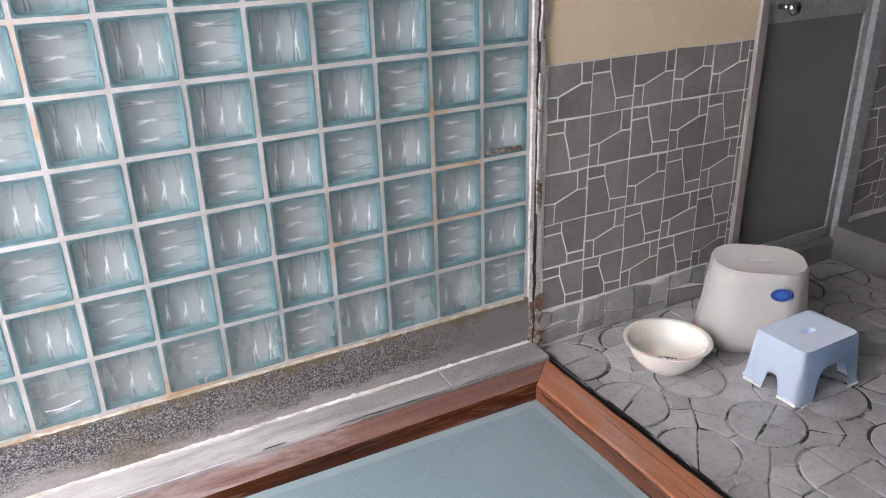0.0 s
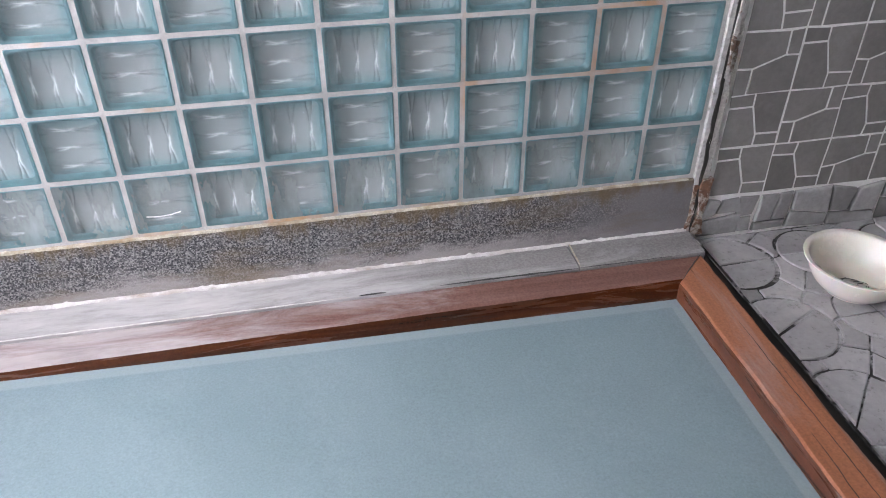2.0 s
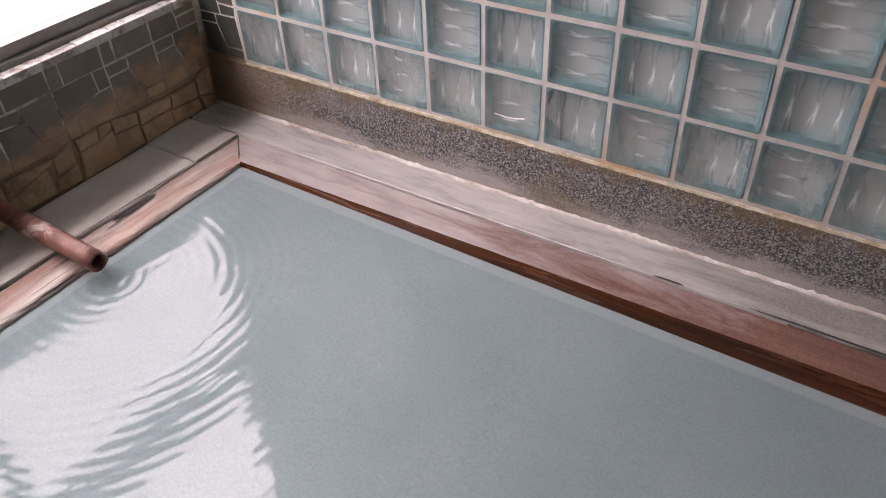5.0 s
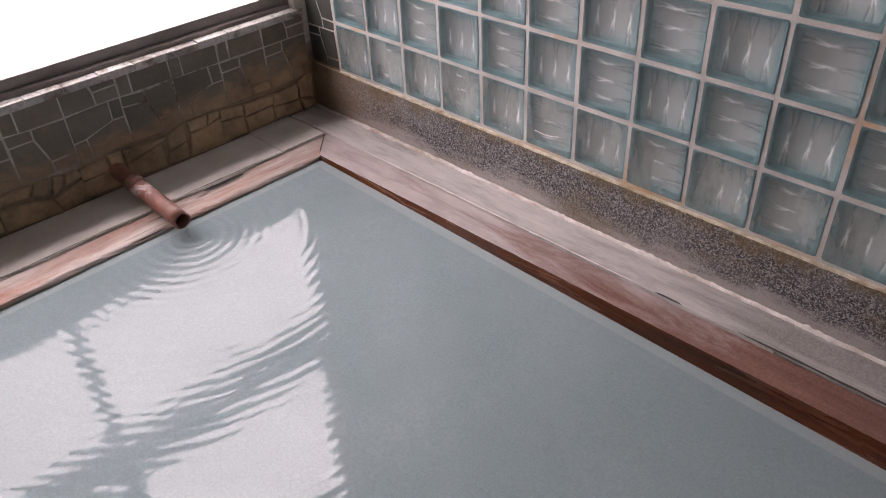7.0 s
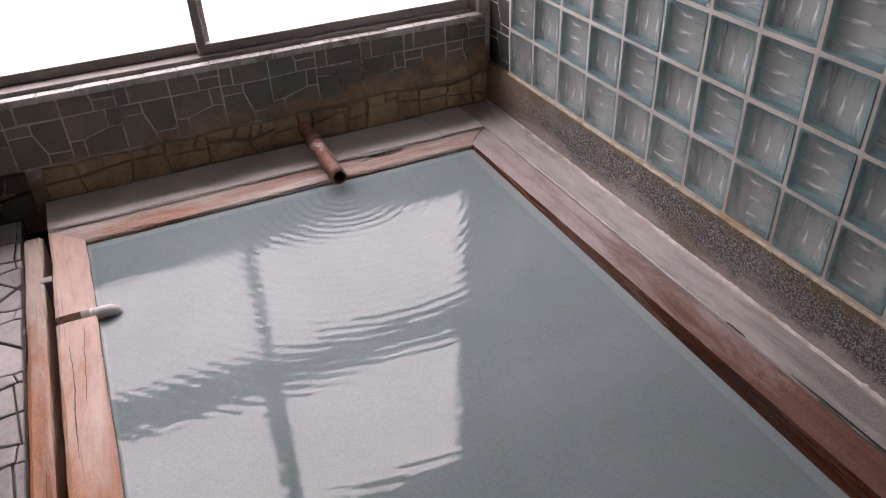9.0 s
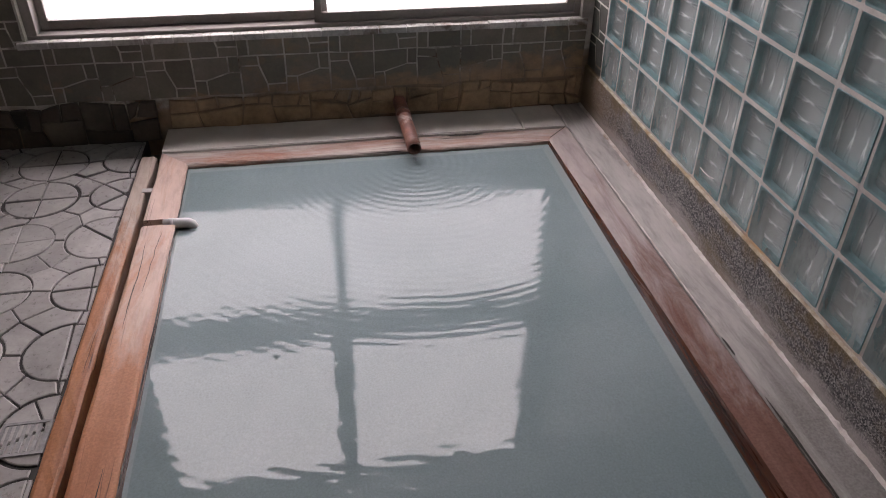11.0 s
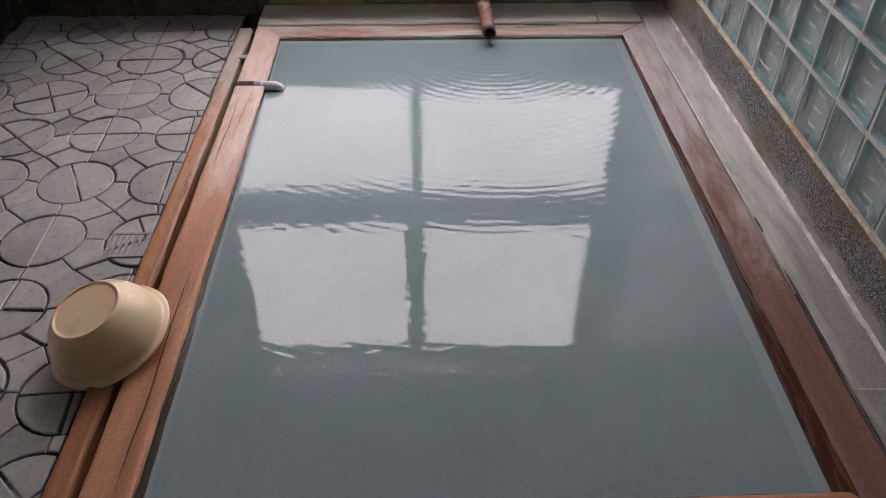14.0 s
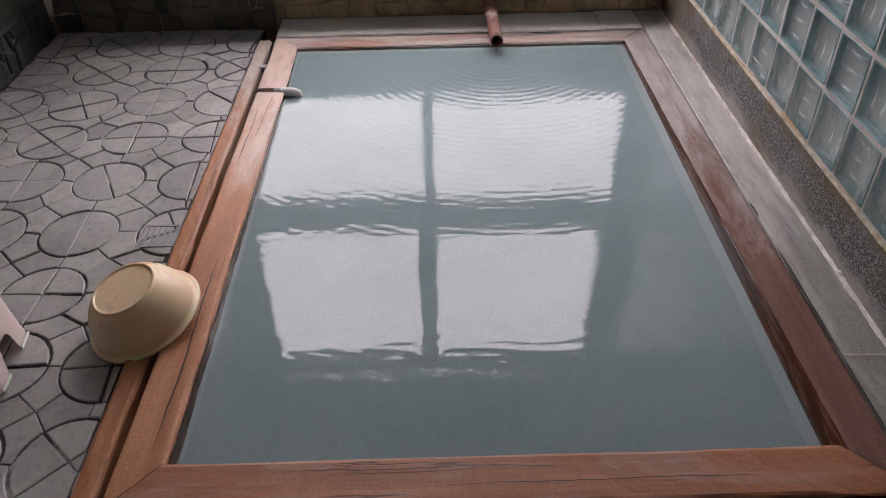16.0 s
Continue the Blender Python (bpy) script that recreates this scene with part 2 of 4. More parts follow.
# wet wood, its colour blackened further for the shade under the north board's edge
M_WET_SHADED = wood("wet_shaded_rim_wood", (0.005, 0.003, 0.003), (0.15, 0.042, 0.014), "x", rough=0.26)
M_WET_Y = wood("wet_rim_wood_across", (0.012, 0.006, 0.005), (0.2, 0.065, 0.028), "y", rough=0.28)
M_ALU = speckled("window_aluminium", (0.22, 0.2, 0.185), (0.31, 0.285, 0.265), 6, 0.4, grit=0.12)
M_ALU_LIGHT = speckled("door_aluminium", (0.25, 0.25, 0.25), (0.34, 0.34, 0.34), 5, 0.4)
M_SILL_WHITE = speckled("sill_white", (0.55, 0.54, 0.53), (0.75, 0.74, 0.73), 8, 0.5, stain=(0.3, 0.28, 0.26), stain_scale=7, stain_amt=(0.55, 0.68))
M_SILL_TILE = speckled("white_glazed_tile", (0.42, 0.41, 0.39), (0.62, 0.61, 0.59), 7, 0.3, stain=(0.2, 0.16, 0.13), stain_scale=9, stain_amt=(0.55, 0.68), spread=0.14, grit=0.15)
M_DOOR = speckled("door_panel_grey", (0.14, 0.143, 0.138), (0.17, 0.173, 0.167), 2.5, 0.5, bump_d=0.0003, grit=0.06)
M_DOOR_UP = speckled("door_panel_pale", (0.3, 0.31, 0.32), (0.36, 0.37, 0.38), 3, 0.45, bump_d=0.0003)
M_WHITE = plastic("white_plastic", (0.74, 0.72, 0.68), 0.32, 0.1)
M_CREAM = plastic("cream_plastic", (0.75, 0.72, 0.63), 0.14, 0.1)
M_ORANGE = plastic("yellowed_plastic", (0.8, 0.62, 0.4), 0.22, 0.25)
M_BLUE = plastic("pale_blue_plastic", (0.66, 0.76, 0.87), 0.38, 0.1)
M_PINK = plastic("pale_pink_plastic", (0.72, 0.6, 0.58), 0.35, 0.1)
M_MAROON = plastic("maroon_plastic", (0.12, 0.04, 0.06), 0.4)
M_LOGO = plastic("blue_sticker", (0.02, 0.06, 0.26), 0.25)
M_LOGO_PALE = plastic("pale_sticker_mark", (0.05, 0.13, 0.4), 0.3)
M_PVC = plastic("grey_pvc", (0.66, 0.66, 0.67), 0.25)
M_COPPER = speckled("corroded_copper", (0.1, 0.048, 0.036), (0.33, 0.14, 0.105), 14, 0.45, stain=(0.5, 0.4, 0.37), stain_scale=15, stain_amt=(0.52, 0.62), bump_d=0.003)
M_STEEL, nt, b = nodes_of("knob_steel")
set_in(nt, b, Base_Color=(0.6, 0.6, 0.6), Metallic=1.0, Roughness=0.22)


def terrazzo():
    m, nt, b = nodes_of("grey_terrazzo")
    v = coords(nt)
    chips = add(nt, "ShaderNodeTexVoronoi", Scale=290)
    nt.links.new(v, chips.inputs["Vector"])
    col = ramp(nt, chips.outputs["Color"], [(0.18, (0.04, 0.041, 0.045)), (0.5, (0.12, 0.119, 0.12)), (0.82, (0.33, 0.32, 0.31))])
    w = noise_of(nt, coords(nt, (2.2, 5, 5)), 1.3, 7, 0.7, 0.3)
    col = mix(nt, ramp(nt, w, [(0.5, (0, 0, 0)), (0.72, (0.6,) * 3)]), col, (0.28, 0.268, 0.26))
    tc = nt.nodes.new("ShaderNodeTexCoord")
    sep = nt.nodes.new("ShaderNodeSeparateXYZ")
    nt.links.new(tc.outputs["Object"], sep.inputs[0])
    lime = math_of(nt, "SUBTRACT", math_of(nt, "MULTIPLY_ADD", noise_of(nt, coords(nt, (2.5, 6, 9)), 1.5, 7, 0.75), 0.2, 0.01), sep.outputs[2])
    col = mix(nt, ramp(nt, math_of(nt, "MULTIPLY", lime, 10.0), [(0.1, (0, 0, 0)), (0.5, (0.85,) * 3)]), col, (0.36, 0.335, 0.32))
    east = math_of(nt, "MULTIPLY_ADD", noise_of(nt, coords(nt, (3, 6, 6)), 2.0, 6, 0.7), 0.5, math_of(nt, "ADD", sep.outputs[0], 0.32))
    col = mix(nt, ramp(nt, east, [(0.1, (0, 0, 0)), (0.42, (0.9,) * 3)]), col, (0.2, 0.193, 0.19))
    west_end = math_of(nt, "MULTIPLY_ADD", noise_of(nt, coords(nt, (3, 6, 6)), 2.4, 6, 0.7), 0.6, math_of(nt, "SUBTRACT", -1.95, sep.outputs[0]))
    col = mix(nt, ramp(nt, west_end, [(0.25, (0, 0, 0)), (0.7, (0.8,) * 3)]), col, (0.26, 0.19, 0.13))
    br = noise_of(nt, coords(nt, (1, 4, 4)), 2.2, 6, 0.7)
    col = mix(nt, ramp(nt, br, [(0.5, (0, 0, 0)), (0.72, (0.75,) * 3)]), col, (0.17, 0.13, 0.075))
    # olive mineral runs below the crust
    run = math_of(nt, "MULTIPLY_ADD", noise_of(nt, coords(nt, (5, 5, 2)), 2.2, 6, 0.7), 0.22, math_of(nt, "SUBTRACT", sep.outputs[2], 0.285))
    col = mix(nt, ramp(nt, math_of(nt, "MULTIPLY", run, 12.0), [(0.0, (0, 0, 0)), (0.5, (0.75,) * 3)]), col, (0.15, 0.11, 0.055))
    set_in(nt, b, Base_Color=col, Roughness=0.75, Specular_IOR_Level=0.15)
    bump(nt, b, w, 0.3, 0.001)
    return m


M_TERRAZZO = terrazzo()


def figured(name, axis):
    """The ribbed rear face of a glass block: passes daylight, with pressed ripples along one axis and glints put into
    the ridge colour.
    """
    m, nt, b = nodes_of(name)
    tc = nt.nodes.new("ShaderNodeTexCoord")
    sep = nt.nodes.new("ShaderNodeSeparateXYZ")
    nt.links.new(tc.outputs["Object"], sep.inputs[0])
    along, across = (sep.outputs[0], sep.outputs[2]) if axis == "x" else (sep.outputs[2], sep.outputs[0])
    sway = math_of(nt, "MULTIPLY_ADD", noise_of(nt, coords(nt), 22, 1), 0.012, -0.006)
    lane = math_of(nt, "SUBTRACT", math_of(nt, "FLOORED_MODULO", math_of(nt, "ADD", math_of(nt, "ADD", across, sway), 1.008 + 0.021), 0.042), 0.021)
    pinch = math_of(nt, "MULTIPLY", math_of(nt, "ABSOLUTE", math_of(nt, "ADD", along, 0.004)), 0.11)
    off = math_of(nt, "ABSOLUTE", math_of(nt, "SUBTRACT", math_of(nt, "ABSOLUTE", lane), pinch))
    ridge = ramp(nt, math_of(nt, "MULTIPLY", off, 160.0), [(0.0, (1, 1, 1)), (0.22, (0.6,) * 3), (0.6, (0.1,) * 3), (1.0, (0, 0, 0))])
    far = math_of(nt, "MAXIMUM", math_of(nt, "ABSOLUTE", sep.outputs[0]), math_of(nt, "ABSOLUTE", sep.outputs[2]))
    far = math_of(nt, "MULTIPLY_ADD", noise_of(nt, coords(nt, shift=True), 40, 2), 0.012, far)
    tone = ramp(nt, math_of(nt, "MULTIPLY", far, 12.0), [(0.42, (0.3, 0.315, 0.32)), (0.62, (0.27, 0.305, 0.31)), (0.77, (0.185, 0.265, 0.278))])
    bb = add(nt, "ShaderNodeBump", Strength=0.9, Distance=0.003)
    nt.links.new(ridge, bb.inputs["Height"])
    # clear whitens the ridges near each pinch: glints put into the colour
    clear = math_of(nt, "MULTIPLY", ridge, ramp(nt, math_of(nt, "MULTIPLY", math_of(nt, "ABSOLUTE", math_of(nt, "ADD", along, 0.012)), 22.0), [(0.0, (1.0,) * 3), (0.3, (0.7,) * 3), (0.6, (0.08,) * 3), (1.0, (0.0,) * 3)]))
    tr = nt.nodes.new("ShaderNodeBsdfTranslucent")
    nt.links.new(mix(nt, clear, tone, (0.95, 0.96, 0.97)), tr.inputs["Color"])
    nt.links.new(bb.outputs[0], tr.inputs["Normal"])
    set_in(nt, b, Base_Color=mix(nt, 1.0, tone, (0.6, 0.6, 0.6), "MULTIPLY"), Roughness=0.12)
    nt.links.new(bb.outputs[0], b.inputs["Normal"])
    ms = nt.nodes.new("ShaderNodeMixShader")
    ms.inputs[0].default_value = 0.72
    nt.links.new(b.outputs[0], ms.inputs[1])
    nt.links.new(tr.outputs[0], ms.inputs[2])
    nt.links.new(ms.outputs[0], nt.nodes["Material Output"].inputs[0])
    return m


def thin_glass(name, tint=(0.97, 0.98, 0.98), rough=0.02, wobble=0.0, film=None, cover=(0.3, 0.6)):
    """A pane seen straight through, with gloss by Fresnel."""
    m, nt, b = nodes_of(name)
    nt.nodes.remove(b)
    tp = add(nt, "ShaderNodeBsdfTransparent", Color=(*tint, 1))
    gl = add(nt, "ShaderNodeBsdfGlossy", Roughness=rough)
    lw = add(nt, "ShaderNodeLayerWeight", Blend=0.5)
    gloss = math_of(nt, "MULTIPLY_ADD", math_of(nt, "POWER", lw.outputs["Facing"], 5.0), 0.9, 0.04)
    if wobble:
        nrm = bump(nt, None, noise_of(nt, coords(nt, shift=True), 30, 3), wobble, 0.003)
        nt.links.new(nrm, gl.inputs["Normal"])
    ms = nt.nodes.new("ShaderNodeMixShader")
    for i, s in enumerate((gloss, tp.outputs[0], gl.outputs[0])):
        nt.links.new(s, ms.inputs[i])
    if film:
        # lime film: a thin, patchy matt layer on the glass
        df = add(nt, "ShaderNodeBsdfDiffuse", Color=(*film, 1))
        tl = add(nt, "ShaderNodeBsdfTranslucent", Color=(*film, 1))
        both = nt.nodes.new("ShaderNodeAddShader")
        nt.links.new(df.outputs[0], both.inputs[0])
        nt.links.new(tl.outputs[0], both.inputs[1])
        patch = ramp(nt, noise_of(nt, coords(nt, (12, 1, 5), shift=True), 1.2, 6, 0.65), [(0.3, (cover[0],) * 3), (0.72, (cover[1],) * 3)])
        mf = nt.nodes.new("ShaderNodeMixShader")
        for i, k in enumerate((patch, ms.outputs[0], both.outputs[0])):
            nt.links.new(k, mf.inputs[i])
        ms = mf
    nt.links.new(ms.outputs[0], nt.nodes["Material Output"].inputs[0])
    return m


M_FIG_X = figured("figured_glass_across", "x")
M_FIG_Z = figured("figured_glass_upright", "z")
M_FRONT = thin_glass("glass_block_face", (0.93, 0.975, 0.98), 0.03, 0.12, (0.2, 0.24, 0.245), (0.1, 0.34))
M_FRONT_LIME = thin_glass("limed_block_face", (0.95, 0.98, 0.98), 0.12, 0.12, (0.225, 0.25, 0.245), (0.2, 0.55))
M_PANE = thin_glass("window_glass", (0.96, 0.96, 0.97))


def block_side():
    m, nt, b = nodes_of("glass_block_side")
    n = noise_of(nt, coords(nt), 18, 3)
    col = ramp(nt, n, [(0.3, (0.135, 0.25, 0.268)), (0.7, (0.21, 0.37, 0.395))])
    tr = add(nt, "ShaderNodeBsdfTranslucent")
    nt.links.new(col, tr.inputs["Color"])
    set_in(nt, b, Base_Color=col, Roughness=0.15)
    ms = nt.nodes.new("ShaderNodeMixShader")
    ms.inputs[0].default_value = 0.5
    nt.links.new(b.outputs[0], ms.inputs[1])
    nt.links.new(tr.outputs[0], ms.inputs[2])
    nt.links.new(ms.outputs[0], nt.nodes["Material Output"].inputs[0])
    return m


M_SIDE = block_side()

# spout: where the pipe pours; ripples spread from there
SPOUT = (-2.02, -0.742)
BATH_W, BATH_E, BATH_S, BATH_N = -2.092, -0.112, -1.53, -0.232
RIM = 0.042


def level(x):
    """Height of the water: the rim stands nearly flush at the west end and proud at the east end."""
    return -0.009 - 0.0175 * (x - BATH_E)


def water_material():
    m, nt, b = nodes_of("milky_spring_water")
    tc = nt.nodes.new("ShaderNodeTexCoord")
    sep = nt.nodes.new("ShaderNodeSeparateXYZ")
    nt.links.new(tc.outputs["Object"], sep.inputs[0])
    x, y = sep.outputs[0], sep.outputs[1]
    # paler colour in a narrow band close to the rim
    dx = math_of(nt, "MINIMUM", math_of(nt, "SUBTRACT", x, BATH_W), math_of(nt, "SUBTRACT", BATH_E, x))
    dy = math_of(nt, "MINIMUM", math_of(nt, "MULTIPLY", math_of(nt, "SUBTRACT", y, BATH_S), 3.0), math_of(nt, "SUBTRACT", BATH_N, y))
    d = math_of(nt, "MINIMUM", dx, dy)
    edge = math_of(nt, "SUBTRACT", 1.0, math_of(nt, "MULTIPLY", d, 17.5))
    cloud = noise_of(nt, coords(nt), 2.2, 5, 0.6, 0.4)
    col = ramp(nt, cloud, [(0.3, (0.193, 0.254, 0.268)), (0.7, (0.236, 0.3, 0.316))])
    flock = noise_of(nt, coords(nt), 190, 3, 0.7)
    col = mix(nt, 1.0, col, ramp(nt, flock, [(0.3, (0.88, 0.88, 0.88)), (0.72, (1.12, 1.12, 1.12))]), "MULTIPLY")
    col = mix(nt, ramp(nt, edge, [(0.44, (0, 0, 0)), (0.52, (0.34,) * 3)]), col, (0.36, 0.42, 0.415))
    # rings from the spout, and a faint swell
    vx, vy = math_of(nt, "SUBTRACT", x, SPOUT[0]), math_of(nt, "SUBTRACT", y, SPOUT[1])
    r = math_of(nt, "SQRT", math_of(nt, "ADD", math_of(nt, "MULTIPLY", vx, vx), math_of(nt, "MULTIPLY", vy, vy)))
    warp = math_of(nt, "MULTIPLY_ADD", noise_of(nt, coords(nt), 5, 2), 0.03, r)
    wave = math_of(nt, "SINE", math_of(nt, "MULTIPLY", warp, 205.0))
    fall = math_of(nt, "POWER", 2.718, math_of(nt, "MULTIPLY", r, -1.6))
    calm = math_of(nt, "POWER", 2.718, math_of(nt, "MULTIPLY", r, -0.75))
    chop = math_of(nt, "MULTIPLY", noise_of(nt, coords(nt, (1.5, 0.75, 1)), 26, 1, 0.4), calm)
    rings = math_of(nt, "MULTIPLY", wave, fall)
    swell = noise_of(nt, coords(nt), 7, 3, 0.55)
    small = noise_of(nt, coords(nt, (1.6, 0.6, 1)), 48, 2, 0.5)
    h = math_of(nt, "ADD", math_of(nt, "MULTIPLY", rings, 0.00024), math_of(nt, "MULTIPLY_ADD", swell, 0.0005, math_of(nt, "MULTIPLY_ADD", chop, 0.0009, math_of(nt, "MULTIPLY", small, 0.00003))))
    set_in(nt, b, Base_Color=col, Roughness=0.0, IOR=1.33)
    bump(nt, b, h, 1.0, 1.0)
    return m


M_WATER = water_material()


def overcast():
    """Bright cloud cover, brighter towards the zenith."""
    m, nt, b = nodes_of("overcast_distance")
    tc = nt.nodes.new("ShaderNodeTexCoord")
    sep = nt.nodes.new("ShaderNodeSeparateXYZ")
    nt.links.new(tc.outputs["Object"], sep.inputs[0])
    k = math_of(nt, "MINIMUM", math_of(nt, "MAXIMUM", math_of(nt, "SUBTRACT", sep.outputs[2], 1.6), 0.0), 3.0)
    set_in(nt, b, Base_Color=(0.0, 0.0, 0.0), Emission_Color=(1.0, 0.955, 0.985), Emission_Strength=math_of(nt, "MULTIPLY_ADD", k, 3.8, 10.5))
    return m


M_OUTSIDE = overcast()

# ---- mesh helpers ----
def box(bm, x0, x1, y0, y1, z0, z1):
    m = Matrix.LocRotScale(((x0 + x1) / 2, (y0 + y1) / 2, (z0 + z1) / 2), None, (x1 - x0, y1 - y0, z1 - z0))
    return bmesh.ops.create_cube(bm, size=1, matrix=m)["verts"]


def mesh_of(name, bm, mats, smooth=False):
    me = bpy.data.meshes.new(name)
    bmesh.ops.recalc_face_normals(bm, faces=bm.faces)
    bm.to_mesh(me)
    bm.free()
    for m in mats if isinstance(mats, (list, tuple)) else [mats]:
        me.materials.append(m)
    if smooth:
        me.shade_smooth()
    return me


def part(name, bm, mats, parent=None, label="", smooth=False):
    ob = new(name, mesh_of(name, bm, mats, smooth))
    if parent:
        ob.parent = parent
    if label:
        ob["label"] = label
    return ob


def boxes(name, dims, mat, parent=None, label="", bevel=0.0, smooth=False):
    bm = bmesh.new()
    for d in dims:
        box(bm, *d)
    if bevel:
        bmesh.ops.bevel(bm, geom=bm.edges[:], offset=bevel, segments=2, affect="EDGES", profile=0.6)
    return part(name, bm, mat, parent, label, smooth)


def empty(name, at=(0, 0, 0)):
    ob = new(name)
    ob.location = at
    return ob


def beam(name, x0, x1, y0, y1, z0, z1, mat, parent=None, label="", wobble=0.0042, seed=0, cut=None, wet=None, wet_faces=(0, 7), r=0.008):
    """A worn wooden beam: many stations along its length, uneven rounded edges; cut mitres its ends (how far each end slants)."""
    bm = bmesh.new()
    along_x = (x1 - x0) > (y1 - y0)
    length = max(x1 - x0, y1 - y0)
    n = max(6, int(length / 0.04))
    w = (y1 - y0) if along_x else (x1 - x0)
    prof = [(-w / 2, z0), (-w / 2, z1 - r), (-w / 2 + r * 0.35, z1 - r * 0.3), (-w / 2 + r * 1.2, z1), (0, z1), (w / 2 - r * 1.2, z1), (w / 2 - r * 0.35, z1 - r * 0.3), (w / 2, z1 - r), (w / 2, z0)]
    rings = []
    for i in range(n + 1):
        f = i / n
        ring = []
        for k, (a, z) in enumerate(prof):
            s = a / (w / 2)
            lo = (cut[0] * s if cut else 0)
            hi = (cut[1] * s if cut else 0)
            c0 = (x0 if along_x else y0) + lo
            c1 = (x1 if along_x else y1) + hi
            u = c0 + (c1 - c0) * f
            q = noise.noise((u * 5.0 + seed * 7.7, k * 0.6, seed)) * wobble
            q2 = noise.noise((u * 17.0 + seed * 3.1, k * 1.9, seed + 5)) * wobble * 0.6
            mid = ((y0 + y1) if along_x else (x0 + x1)) / 2
            aa = mid + a + (q + q2) * (1 if k not in (0, 8) else 0.3)
            zz = z + (q2 if k not in (0, 8) else 0)
            ring.append(bm.verts.new((u, aa, zz) if along_x else (aa, u, zz)))
        rings.append(ring)
    for a, c in zip(rings, rings[1:]):
        for k in range(len(prof) - 1):
            bm.faces.new((a[k], a[k + 1], c[k + 1], c[k])).material_index = 1 if k in wet_faces and wet else 0
    bm.faces.new(rings[0])
    bm.faces.new(rings[-1][::-1])
    return part(name, bm, [mat, wet] if wet else mat, parent, label)


def lathe(bm, profile, n=40, at=Matrix(), squash=None):
    """Turns (radius, z) pairs round z."""
    rows = []
    for r, z in profile:
        row = []
        for i in range(n):
            a = 2 * math.pi * i / n
            k = squash(a, z) if squash else 1
            row.append(bm.verts.new(at @ Vector((r * k * math.cos(a), r * k * math.sin(a), z))))
        rows.append(row)
    for a, c in zip(rows, rows[1:]):
        for i in range(n):
            j = (i + 1) % n
            bm.faces.new((a[i], a[j], c[j], c[i]))
    return rows


def tube(bm, pts, radius, n=16, inner=0.0):
    """A round bar along points; inner > 0 makes it a hollow pipe."""
    rows = []
    pts = [Vector(p) for p in pts]
    for i, p in enumerate(pts):
        d = (pts[min(i + 1, len(pts) - 1)] - pts[max(i - 1, 0)]).normalized()
        q = d.to_track_quat("Z", "Y")
        rows.append([(p, q)])
    def ring(i, r):
        p, q = rows[i][0]
        return [bm.verts.new(p + q @ Vector((r * math.cos(2 * math.pi * k / n), r * math.sin(2 * math.pi * k / n), 0))) for k in range(n)]
    def skin(a, c):
        for k in range(n):
            bm.faces.new((a[k], a[(k + 1) % n], c[(k + 1) % n], c[k]))
    out = [ring(i, radius) for i in range(len(pts))]
    for a, c in zip(out, out[1:]):
        skin(a, c)
    if inner:
        ins = [ring(i, inner) for i in range(len(pts))]
        for a, c in zip(ins, ins[1:]):
            skin(c, a)
        skin(out[-1], ins[-1])
        bm.faces.new(out[0])
    else:
        bm.faces.new(out[0][::-1])
        bm.faces.new(out[-1])


def offset_poly(pts, d):
    """The polygon with each edge moved inwards by d (points run anticlockwise)."""
    n, out = len(pts), []
    for i in range(n):
        p0, p1, p2 = Vector(pts[i - 1]), Vector(pts[i]), Vector(pts[(i + 1) % n])
        e1, e2 = (p1 - p0).normalized(), (p2 - p1).normalized()
        n1, n2 = Vector((-e1.y, e1.x)), Vector((-e2.y, e2.x))
        k = 1 + n1.dot(n2)
        out.append(p1 + (n1 + n2) * (d / max(k, 0.35)))
    return out


def stone_verts(pts, joint, round_by, h, tilt=0.0):
    """A flat stone from its outline: a foot ring, a shoulder ring and a top face. Returns vertices (u, v, height) and faces."""
    a = offset_poly(pts, joint)
    c = offset_poly(pts, joint + round_by)
    n = len(pts)
    tu, tv = random.uniform(-tilt, tilt), random.uniform(-tilt, tilt)
    cu, cv = sum(p[0] for p in pts) / n, sum(p[1] for p in pts) / n
    vs = [(p.x, p.y, -0.006) for p in a] + [(p.x, p.y, h - round_by * 0.7 + tu * (p.x - cu) + tv * (p.y - cv)) for p in a]
    vs += [(p.x, p.y, h + tu * (p.x - cu) + tv * (p.y - cv)) for p in c]
    fs = [(i, (i + 1) % n, n + (i + 1) % n, n + i) for i in range(n)]
    fs += [(n + i, n + (i + 1) % n, 2 * n + (i + 1) % n, 2 * n + i) for i in range(n)]
    fs.append(tuple(range(2 * n, 3 * n)))
    return vs, fs


def pydata(name, vs, fs, mat):
    me = bpy.data.meshes.new(name)
    me.from_pydata(vs, [], fs)
    me.materials.append(mat)
    me.update()
    return me


# ---- setting: floor, walls, ceiling ----
X_W, X_E, Y_S, Z_C = -2.4, 2.3, -2.62, 2.6
floor = tagged(boxes("floor", [(X_W - 0.3, X_E + 0.2, Y_S - 0.2, -1.712, -0.1, 0.0008), (0.054, X_E + 0.2, -1.712, 0.05, -0.1, 0.0008)], M_GROUT), "grey round-patterned stone paving with dark joints", "floor", kind="structure")
floor.data.materials.append(M_GROUT_PATCHED)
for f in floor.data.polygons:
    if f.center.x > 0.1 and f.center.y > -1.0:
        f.material_index = 1
gap = tagged(boxes("floor_drain_gap", [(X_W, 0.02, -1.712, -0.02, -0.12, -0.06), (0.02, 0.054, -1.712, -0.02, -0.12, -0.004)], M_DARK), "dark wet gutter round the bath rim", "gutter", kind="structure")
